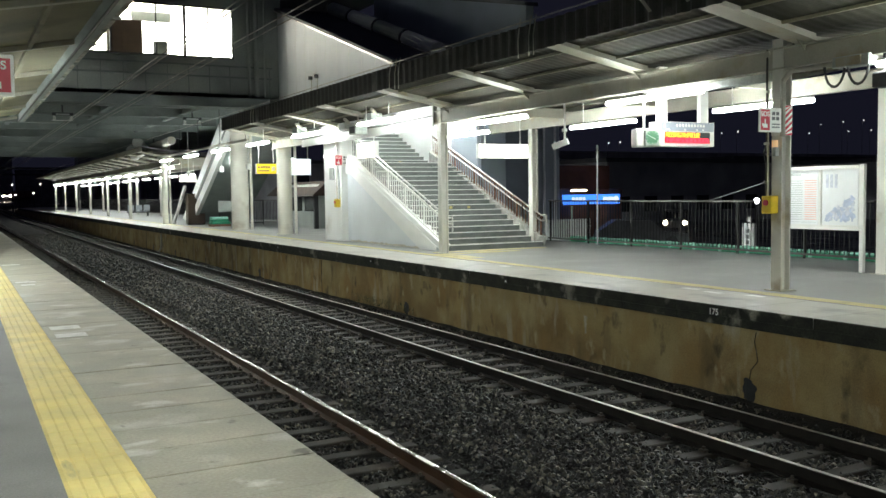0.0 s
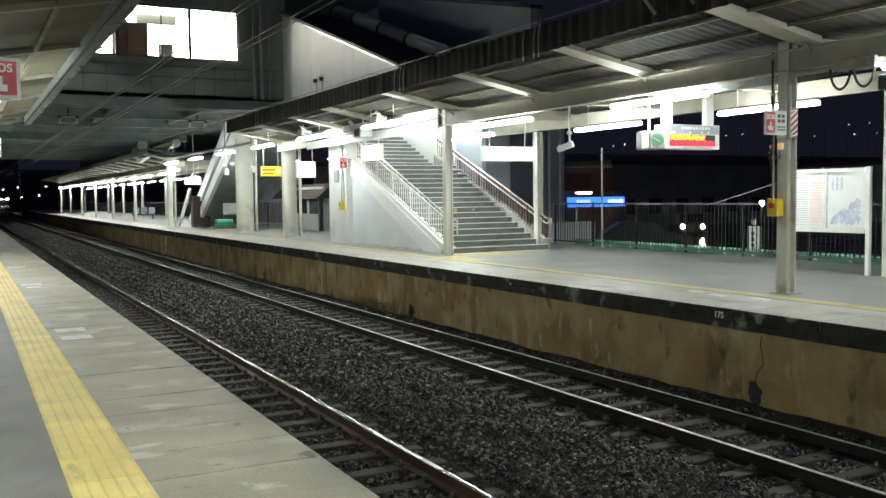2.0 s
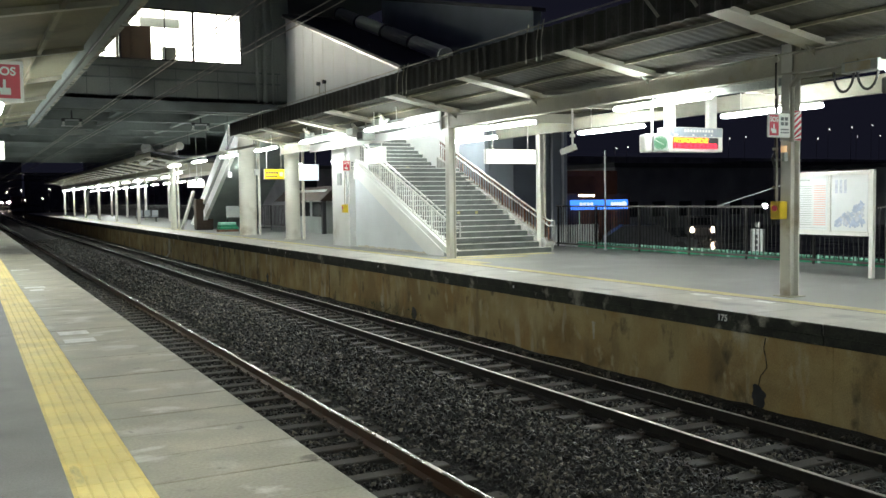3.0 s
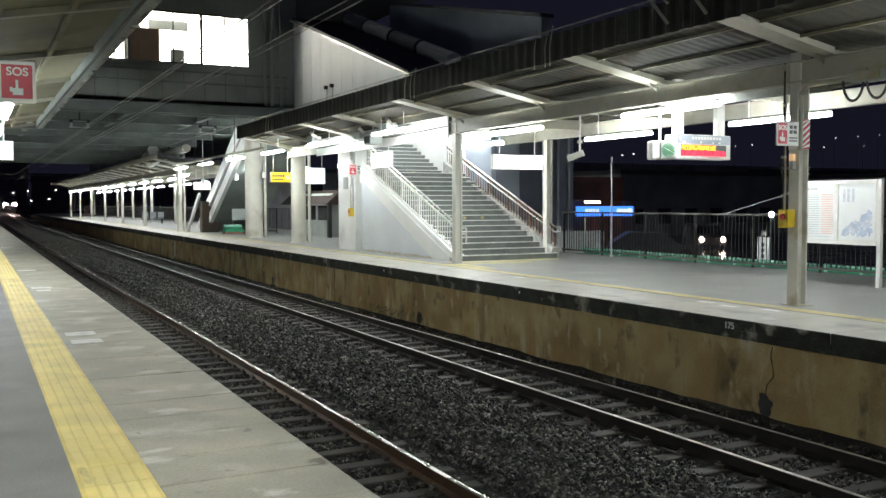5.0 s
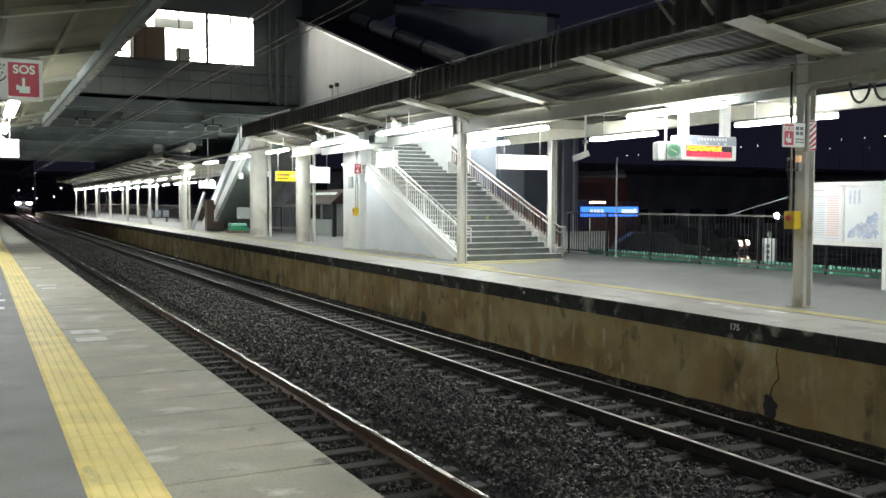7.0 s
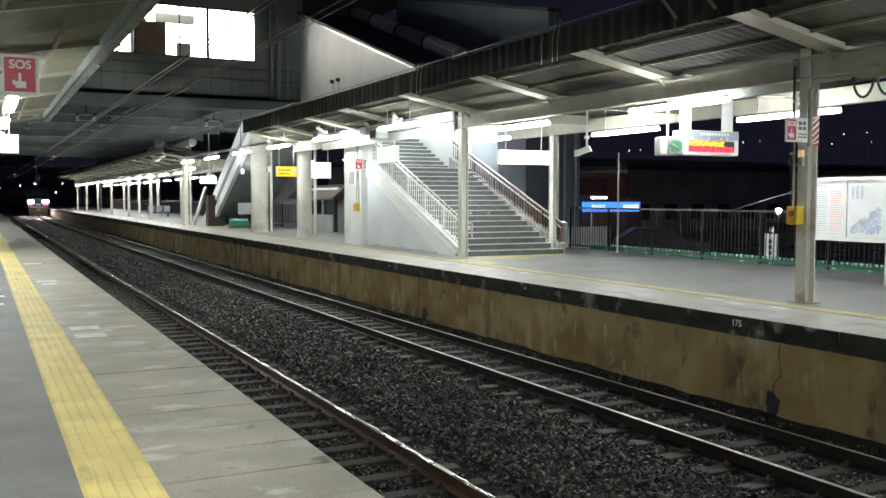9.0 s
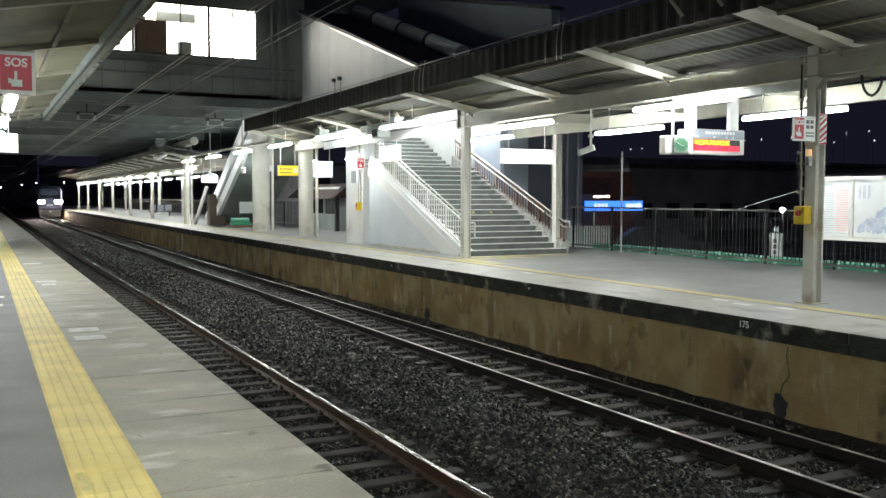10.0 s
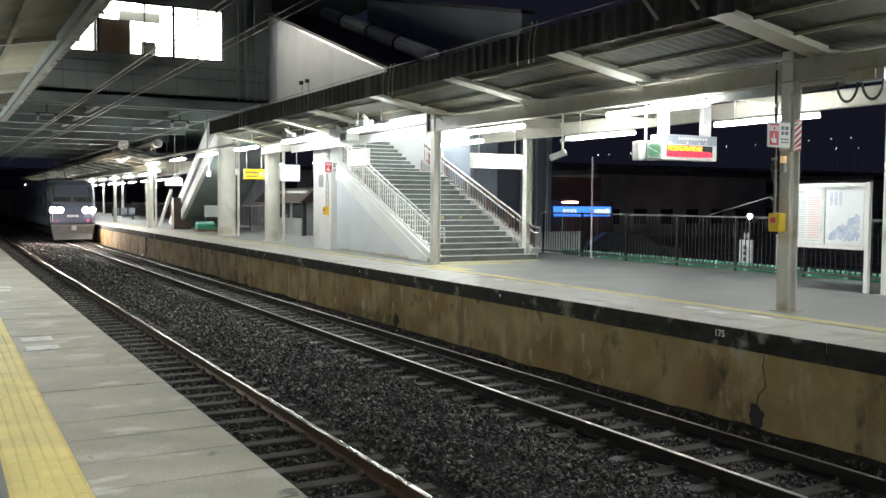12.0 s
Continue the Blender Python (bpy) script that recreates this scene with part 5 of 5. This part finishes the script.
        for y in (4.0, 6.2, 8.4, 10.6, 12.8):
            part("side_grille", box(B(), s * W - 0.012, s * W + 0.012, y, y + 1.5, 2.3, 2.9), M["train_dark"], t)
    part("roof_duct", box(B(), -0.6, 0.6, 4.5, 14, 3.9, 4.15, 0.05), M["train_dark"], t)
    for y in (3.0, 15.0):
        bm = bent(B(), [(0, y, 3.9), (0, y + 1.1, 4.5), (0, y, 5.1)], 0.03)
        rod(bm, (-0.8, y, 5.12), (0.8, y, 5.12), 0.03, 6)
        part("pantograph", bm, M["dark"], t)
    part("cab_mask", prism(B(), [(0.028, 2.48), (0.045, 2.48), (0.57, 3.52), (0.51, 3.52)], "x", -1.2, 1.2), M["train_dark"], t, "dark surround of the cab windows")
    part("footboard", box(B(), -1.2, 1.2, -0.25, -0.05, 0.98, 1.03), M["train_lo"], t)
    part("plough", prism(B(), [(-0.06, 0.5), (-0.3, 0.12), (-0.06, 0.1)], "x", -1.15, 1.15), M["train_lo"], t, "pale rail guard below the front")
    part("number_bar", box(B(), -0.35, 0.35, -0.02, 0.0, 1.55, 1.7), M["steel"], t)
    return t


def build_wagon():
    """A flat wagon with five short containers."""
    t = thing("container_wagon", (TRACK_2, 90, RAIL_TOP), "dark flat wagon loaded with brown-red containers", "wagon", "train wagons")
    part("deck", box(B(), -1.25, 1.25, 0, 19.6, 0.85, 1.05, 0.01), M["train_dark"], t)
    for i in range(5):
        y = 0.25 + 3.85 * i
        c = part("container", box(B(), -1.22, 1.22, y, y + 3.7, 1.05, 3.55, 0.02), M["container"], t)
        for x in (-1.24, 1.22):
            for k in (0.0, 3.62):
                part("corner_post", box(B(), x, x + 0.02, y + k, y + k + 0.08, 1.06, 3.54), M["train_lo"], c)
    for y in (2.2, 3.9, 15.7, 17.4):
        for s in (-1, 1):
            part("wheel", rod(B(), (s * 0.52, y, 0.43), (s * 0.64, y, 0.43), 0.43, 18), M["train_dark"], t)
    for y in (2.0, 15.5):
        part("bogie", box(B(), -0.95, 0.95, y, y + 2.1, 0.4, 0.85, 0.04), M["train_dark"], t)
    return t


M["container"] = mat("container_red_brown", (0.14, 0.045, 0.04), 0.5, var=0.2, scale=1.2, local=True, random=0.15)
M["green_face"] = glow("lit_green_dial", (0.06, 0.16, 0.09), 0.3)
M["paper_lit"] = mat("paper_sheet", (0.8, 0.82, 0.82), 0.4, var=0.03, scale=4)
M["ink_pale"] = mat("pale_ink", (0.6, 0.63, 0.7), 0.5, var=0.15, scale=20)
M["fence_rail"] = mat("fence_rail", (0.07, 0.065, 0.06), 0.5, var=0.2, scale=5)
M["grey_paint"] = mat("grey_paint", (0.42, 0.43, 0.44), 0.5, var=0.1, scale=5)
M["green_pale"] = mat("pale_green_post", (0.3, 0.62, 0.5), 0.6, var=0.2, scale=6)
M["wet_road"] = mat("wet_road", (0.05, 0.05, 0.055), 0.22, var=0.3, scale=0.6, rough_var=0.15)
M["poster"] = glow("lit_poster", (0.35, 0.5, 0.35), 0.25)
M["sign_warm"] = glow("warm_strip", (1.0, 0.75, 0.45), 30.0)
M["soffit_y"] = mat("ochre_soffit", (0.21, 0.195, 0.128), 0.7, var=0.22, scale=0.9, second=(0.1, 0.09, 0.06), amount=0.3)
M["bench_blue"] = mat("bench_blue", (0.3, 0.32, 0.35), 0.5, var=0.1, scale=6)

build_ground()
build_ballast()
for c in (TRACK_1, TRACK_2):
    for s in (-1, 1):
        if c == TRACK_1:
            build_rail(c + s * GAUGE, "rusty brown steel rail with a bright worn head", "rail_side", "rail_head")
        else:
            # far track: darker web and head colours than the near track
            build_rail(c + s * GAUGE, "dark steel rail with a dull worn head", "rail_black", "head_dull")
build_near_platform()
build_far_platform()
build_canopy(-12, 24.6, "platform_canopy", [-1.68 + 3.71 * i for i in range(7)])
build_canopy(24.61, 35.3, "stair_canopy", [24.85, 27.9, 31.6, 34.9], middle=False)
build_canopy(52.3, 128, "far_platform_canopy", [54.0 + 3.71 * i for i in range(20)], False)
for y in (-1.2, 9.94, 21.06):
    build_column(COL_FRONT, y, 3.9)
for y in (-0.5, 10.75, 22.2):
    build_column(COL_REAR, y, 3.45)
for i in range(6):
    build_column(COL_FRONT, 69.6 + 11.1 * i, 3.9)
    build_column(COL_REAR, 76.8 + 11.1 * i, 3.45)
round_column(9.95, 35.6, 0.30, 5.4, "round cream concrete bridge column on the platform")
round_column(9.9, 42.0, 0.40, 5.0, "thick round cream concrete bridge column")
round_column(8.88, 54.15, 0.17, 4.85, "slim cream bridge column beyond the stairs")
build_bridge()
build_stairs()
handrail(9.95, 21.85, 6.85, "white-painted stair railing with polished double handrail", 0.15, M["steel"], M["white_paint"], 1)
handrail(13.18, 21.85, 6.85, "rust-brown stair railing with polished double handrail", 0.16, M["steel"], M["rust"], -1)
build_second_stairs()
build_near_canopy()
build_wires()
build_fence()
build_street()

LAMPS = {}


def hang_lamp(x, y, z, top):
    """A batten at its place, its rods reaching up to what it hangs from."""
    drop = round(max(0.06, top - z - 0.05), 2)
    if drop not in LAMPS:
        LAMPS[drop] = lamp_proto((x, y, z), drop=drop)
    else:
        copy_thing(LAMPS[drop], pose(x, y, z))


for y in (6.95, 12.8, 18.2):
    hang_lamp(9.35, y, 3.30, 3.435)
for y in (7.45, 13.0, 18.05):
    hang_lamp(12.35, y, 3.27, 3.9)
for y in (22.9, 28.6, 34.1):
    hang_lamp(8.42, y, 3.6, 4.06)
for y in (39.6, 45.3, 51.2):
    hang_lamp(8.42, y, 3.6, 3.77)
for x, y, top in ((12.6, 36.6, 5.45), (10.8, 47.0, 5.45), (12.2, 42.0, 5.45), (12.0, 54.0, 3.9), (9.2, 54.6, 4.0)):
    hang_lamp(x, y, 3.3, top)
for x, y, z in ((11.2, 22.9, 3.3), (12.9, 27.0, 4.5), (12.9, 31.0, 5.9), (10.3, 29.0, 5.0)):
    hang_lamp(x, y, z, 3.9 if y < 24.6 else 5.4 + (y - 24.75) * 0.327)
for i in range(13):
    hang_lamp(9.42, 58.6 + 5.5 * i, 3.2, 3.435)
    hang_lamp(13.0, 60.6 + 5.5 * i, 3.15, 3.435)
for y in (-10.5, -5.7, 3.9, 18.3, 23.1, 27.9):
    hang_lamp(-1.35, y, 3.3, 3.87)
# unseen battens added below the bridge deck to brighten the far platform wall
for y in (44.0, 54.0, 64.0):
    hang_lamp(-1.35, y, 3.3, 5.45)
for y in (8.7, 13.5):
    hang_lamp(-4.3, y, 3.3, 3.62)

build_departure_board()
build_notice_board()
build_sos_sign((9.06, 9.80, 2.64), 0.235, 0.37, 0, -1)
build_emergency_box((9.28, 9.98, 1.35))
build_emergency_box((9.62, 28.95, 1.3), "yellow emergency box on the white stair wall")
build_camera_fitting((9.4, 15.55, 2.55), 0.9)
hang_sign("hanging_sign", (10.66, 20.0, 2.66), 1.5, 0.36, M["sign_lit"], "lit white station sign hung from the canopy", 1.06)
hang_sign("hanging_sign", (9.4, 25.85, 2.95), 1.4, 0.46, M["sign_lit"], "lit white sign box before the stairs", 0.28, "y")
exit_sign = hang_sign("exit_sign", (8.7, 34.0, 2.62), 0.8, 0.38, M["sign_yel"], "yellow lit exit sign under the canopy", 0.7)
hang_sign("display_screen", (9.76, 33.0, 2.66), 0.75, 0.6, M["screen"], "lit pale display screen under the canopy", 0.6)
hang_sign("hanging_sign", (10.75, 56.5, 2.7), 1.0, 0.42, M["sign_lit"], "lit white sign beyond the bridge", 0.99)
for i in range(5):
    part("writing", box(B(), -0.33 + 0.1 * i, -0.26 + 0.1 * i, -0.064, -0.06, 0.02, 0.1), M["ink"], exit_sign)
part("writing", box(B(), -0.33, 0.1, -0.064, -0.06, -0.1, -0.06), M["ink"], exit_sign)
part("symbol", box(B(), 0.2, 0.34, -0.064, -0.06, -0.08, 0.08), M["paper"], exit_sign)
near_sos = build_sos_sign((-1.735, 7.5, 2.515), 0.255, 0.31)
part("hanger", rod(B(), (-0.2, 0.03, 0.14), (-0.2, 0.03, 1.3), 0.014, 6), M["cream"], near_sos)
hang_sign("hanging_sign", (-1.75, 18.0, 2.56), 1.0, 0.32, M["sign_lit"], "lit white sign under the near canopy", 1.06)
build_bench((11.4, 77.5, 0))
loco = build_loco()
wagons = [build_wagon() for _ in range(4)]
car = build_car((40.2, 45.6, -1.2), "dark car with lit headlights on the wet forecourt", "car_head")
parked = build_car((28.6, 32.6, -1.2), "dark blue car parked unlit beside the forecourt fence", "glass")
parked.rotation_euler = (0, 0, radians(58))

build_sos_sign((9.7, 28.66, 2.75), 0.28, 0.38, 0, -1)
panel = thing("wall_panel_box", (9.66, 29.5, 2.1), "grey switch box on the white stair wall", "switch box")
part("case", box(B(), -0.06, 0.0, -0.16, 0.16, 0, 0.42, 0.012), M["grey_paint"], panel)
part("door", box(B(), -0.068, -0.06, -0.13, 0.13, 0.03, 0.39), M["grey_wall"], panel)
pipe = thing("wall_conduit", (9.63, 28.85, 0), "thin dark conduit with boxes on the white wall", "conduit")
part("pipe", bent(B(), [(0, 0, 1.45), (0, 0, 2.3), (0, 0.1, 2.5), (0, 0.1, 3.4)], 0.025), M["grey_paint"], pipe)
for z, w in ((2.55, 0.1), (2.85, 0.12), (3.15, 0.08)):
    part("box_body", box(B(), -0.08, 0.02, 0.1 - w, 0.1 + w, z, z + 0.22, 0.01), M["white_paint"], pipe)
box_l = thing("loudspeaker", (8.7, 24.9, 3.35), "grey boxed loudspeaker under the canopy", "loudspeaker")
part("cabinet", box(B(), -0.2, 0.2, -0.25, 0.25, 0, 0.28, 0.03), M["grey_wall"], box_l)
part("grille", box(B(), -0.21, -0.2, -0.2, 0.2, 0.04, 0.24), M["dark"], box_l)
part("bracket", rod(B(), (0, 0, 0.28), (0, 0, 0.7), 0.02, 6), M["cream"], box_l)


tray = thing("cable_tray", (8.42, 35.4, 3.77), "long grey lighting trunking under the bridge", "trunking")
part("channel", box(B(), -0.06, 0.06, 0, 18.0, 0, 0.09), M["cream"], tray)
for y in (0.3, 4.3, 8.3, 12.3, 16.3):
    part("hanger", rod(B(), (0, y, 0.09), (0, y, 1.68), 0.012, 6), M["dark"], tray)
for x, y in ((8.75, 36.5), (8.6, 40.2), (8.9, 48.0)):
    bx = thing("hanging_speaker", (x, y, 2.75), "small white box speaker on a hanging pole", "loudspeaker", "hanging speakers")
    part("pole", rod(B(), (0, 0, 0.15), (0, 0, 2.7), 0.018, 6), M["white_paint"], bx)
    part("cabinet", box(B(), -0.09, 0.09, -0.08, 0.08, -0.1, 0.15, 0.02), M["white_paint"], bx)


board = thing("fascia_board", (9.3, 21.25, 3.33), "deep white board along the canopy beam by the stairs", "board", kind="structure")
for i in range(5):
    part("sheet", box(B(), -0.02, 0.01, 2.05 * i, 2.05 * i + 2.045, 0, 0.58), M["white_wall"], board)
part("cable", bent(B(), [(-0.04, 0.0, 0.3), (-0.04, 3.0, 0.26), (-0.04, 6.5, 0.3), (-0.04, 10.2, 0.27)], 0.014), M["rubber"], board)


# ---- roof and column details ----
def build_roofscape():
    t = thing("rear_stair_wall", (14.0, 23.9, 4.4), "unlit blue-grey sloping stair wall behind the canopy", "wall", kind="structure")
    part("panel", prism(B(), [(0, 0), (0, 3.0), (11.5, 5.6), (11.5, 0)], "x", 0, 0.3), M["blue_wall"], t)
    part("coping", prism(B(), [(-0.1, 2.98), (-0.1, 3.1), (11.5, 5.72), (11.5, 5.6)], "x", -0.1, 0.4), M["roof"], t)
    d = thing("roof_duct", (12.0, 25.6, 5.75), "round roof duct with pale and dark lengths", "duct")
    for i, (a, b) in enumerate(((0.4, 2.6), (2.7, 4.9), (5.0, 7.3), (7.4, 9.4))):
        z = lambda v: 0.32 + v * 0.327
        bm = rod(B(), (0, a, z(a)), (0, b, z(b)), 0.27, 14)
        part("duct_length", bm, M["white_wall"] if i in (0, 2) else M["grey_wall"], d)
        part("collar", rod(B(), (0, b, z(b)), (0, b + 0.1, z(b + 0.1)), 0.31, 14), M["roof"], d)
    for y in (31.6, 31.0):
        l = thing("cladding_lamp", (9.76, y, 5.85), "small black lamp on the pale cladding", "lamp fitting", "cladding lamps")
        part("body", rod(B(), (0, 0, 0), (-0.12, 0, 0), 0.07, 10), M["black"], l)
        part("cable", rod(B(), (-0.02, 0, 0), (-0.02, 0, -1.1), 0.012, 6), M["cream"], l)
    for y in (13.6, 13.75, 14.1, 19.2, 19.4, 19.7, 30.9, 31.2):
        c = tagged(part("drop_cable", bent(B(), [(0, 0, 0), (0.01, 0.02, 0.35), (0.06, 0.0, 0.72)], 0.011), M["cream"]), "pale cable hanging over the dark eaves", "cable", "drop cables")
        c.location = (7.31, y, 4.05)
    for y in (9.7, 10.5):
        b = thing("eaves_bracket", (7.3, y, 4.25), "pale steel bracket above the eaves", "bracket", "eaves brackets")
        part("strut", bar(B(), (0, 0, 0), (-0.45, 0.3, 0.75), 0.04, 0.04), M["cream"], b)
        part("stay", bar(B(), (0, 0, 0.3), (-0.45, 0.3, 0.78), 0.025, 0.025), M["cream"], b)
        part("insulator", rod(B(), (-0.45, 0.3, 0.75), (-0.6, 0.4, 0.98), 0.04, 8), M["white_paint"], b)


def build_column_wrap(x, y):
    """Red and white slanted warning wrap round a column."""
    t = thing("warning_wrap", (x, y, 2.42), "red and white striped warning wrap on the column", "warning wrap")
    w = 0.107
    part("sheet", box(B(), -w, w, -w, w, 0, 0.46), M["white_paint"], t)
    for k in range(8):
        z = -0.1 + 0.095 * k
        pts = [(u, min(0.46, max(0.0, z + dz))) for u, dz in ((-w, -0.07), (w, 0.09), (w, 0.14), (-w, -0.02))]
        if pts[0][1] == pts[3][1] and pts[1][1] == pts[2][1]:
            continue
        bm = B()
        bm.faces.new([bm.verts.new((u, -w - 0.003, v)) for u, v in pts])
        part("red_stripe", bm, M["red"], t)


def build_cable_box():
    t = thing("cable_boxes", (9.36, 8.6, 3.3), "grey junction boxes with looped black cables on the beam", "junction box")
    part("box_body", box(B(), -0.1, 0.1, -0.32, 0.28, 0.0, 0.16, 0.015), M["grey_wall"], t)
    part("box_lid", box(B(), -0.12, -0.1, -0.2, 0.2, 0.02, 0.14), M["cream"], t)
    for y in (-0.12, 0.27):
        pts = [(-0.05, y + 0.17 * math.cos(a), 0.05 + 0.3 * math.sin(a)) for a in [math.pi + math.pi * i / 10 for i in range(11)]]
        part("cable_loop", bent(B(), pts, 0.02), M["rubber"], t, "black cable loop")
    part("conduit", bent(B(), [(0.02, 0.3, 0.08), (0.02, 1.1, 0.08), (0.02, 1.25, -0.05), (0.02, 1.25, -0.9)], 0.04, 8), M["cream"], t)
    part("small_box", box(B(), -0.06, 0.06, -0.75, -0.6, -0.02, 0.12, 0.01), M["white_paint"], t)
    part("bracket", bar(B(), (0, 0.1, 0.1), (0, 0.1, 0.2), 0.04, 0.04), M["cream"], t)
    part("loudspeaker", box(B(), -0.1, 0.12, -0.62, -0.36, -0.34, -0.12, 0.03), M["dark"], t, "dark grey boxed loudspeaker")
    part("speaker_stem", rod(B(), (0.0, -0.49, -0.13), (0.0, -0.49, 0.13), 0.02, 6), M["dark"], t)
    d = thing("beam_trunking", (9.6, 10.15, 3.3), "dull grey cable trunking under the canopy beam", "trunking")
    part("channel", box(B(), -0.06, 0.06, 0, 3.0, 0, 0.13, 0.006), M["grey_wall"], d)
    for y in (0.3, 1.5, 2.7):
        part("bracket", box(B(), -0.14, 0.07, y, y + 0.05, 0.131, 0.16), M["cream"], d)
    c = thing("column_conduit", (9.29, 10.08, 0), "thin conduit with clips running up the column", "conduit")
    part("pipe", bent(B(), [(0, 0, 1.5), (0, 0, 2.0), (-0.03, 0.03, 2.15), (0, 0, 2.3), (0, 0, 3.75)], 0.016), M["rubber"], c)
    part("end_cap", rod(B(), (-0.02, 0, 3.68), (0.02, 0, 3.68), 0.05, 12), M["cream"], c)
    for z in (1.7, 2.3, 3.1):
        part("clip", box(B(), -0.03, 0.03, -0.03, 0.03, z - 0.02, z + 0.02), M["cream"], c)
    s = thing("speaker_box", (9.3, 9.9, 2.18), "small amber lamp bracket on the column", "lamp fitting")
    part("lamp", rod(B(), (-0.03, 0, 0.06), (-0.03, 0, 0.16), 0.045, 10), M["amber_lens"], s)
    part("arm", box(B(), -0.05, 0.03, -0.03, 0.03, -0.08, 0.06, 0.01), M["grey_wall"], s)


def build_duct():
    t = thing("ventilation_duct", (8.1, 50.5, 4.55), "pale bent ventilation duct under the bridge", "duct")
    part("pipe", bent(B(), [(-0.6, 4.0, 0.2), (0.0, 5.5, -0.15), (0.1, 9.0, -0.35), (0.2, 11.0, 0.1)], 0.3, 14), M["white_wall"], t)
    part("pipe", bent(B(), [(0.5, 0.0, 0.1), (0.5, 6.0, 0.0)], 0.22, 14), M["cream_conc"], t)
    for y in (2.0, 5.0):
        part("strap", box(B(), 0.47, 0.53, y, y + 0.06, 0.1, 0.72), M["dark"], t)
    # conduit tray and pipes under the canopy near the stairs
    for x, y, z in ((8.7, 23.8, 3.98), (9.0, 26.5, 3.92), (8.5, 29.5, 3.98)):
        b = thing("pipe_bundle", (x, y, z), "tangled pipes and boxes under the canopy", "pipes", "canopy pipes")
        part("pipe", bent(B(), [(-0.4, -0.8, -0.05), (0.0, -0.2, -0.12), (0.1, 0.9, -0.1), (0.7, 1.3, -0.1)], 0.05, 8), M["cream"], b)
        part("pipe", bent(B(), [(-0.2, -0.9, -0.18), (0.15, 0.0, -0.2), (0.2, 1.2, -0.18)], 0.035, 8), M["grey_wall"], b)
        part("box_body", box(B(), -0.2, 0.15, -0.3, 0.2, -0.32, -0.1, 0.02), M["grey_wall"], b)


M["amber_lens"] = glow("amber_lens", (0.8, 0.5, 0.25), 0.5)
build_roofscape()
build_column_wrap(COL_FRONT, 9.94)
build_cable_box()
build_duct()


def motions():
    line = ((0, 343), (1.5, 308), (2.5, 285), (3.5, 262), (5.5, 216), (6.5, 193), (8, 163), (9.5, 132), (10.5, 109), (11, 95.5), (11.5, 80), (12, 62.7))

    def on_track(y):
        bx, bz = bend(y)
        return pose(TRACK_2 + bx, y, RAIL_TOP + bz, 0, 0, -math.degrees(math.atan(max(0.0, y - 205) * 0.00084)))
    walk(loco, [(t, on_track(y)) for t, y in line])
    for i, w in enumerate(wagons):
        walk(w, [(t, on_track(y + 18.6 + 20.4 * i)) for t, y in line])
    walk(car, [(t, pose(x, y, -1.2, 0, 0, a)) for t, x, y, a in ((0, 40.2, 45.6, -45), (2, 39.5, 43.7, -42), (5, 36.7, 39.9, -30), (6.5, 35.2, 37.8, -8),
                                                                 (7.4, 36.0, 36.3, 60), (8.2, 38.4, 37.2, 110), (8.8, 40.2, 38.6, 135), (12, 52.0, 50.0, 138))])


me_s = sleeper_mesh()
build_track(TRACK_1, me_s, 0.245)
build_track(TRACK_2, me_s, 0.073)
motions()
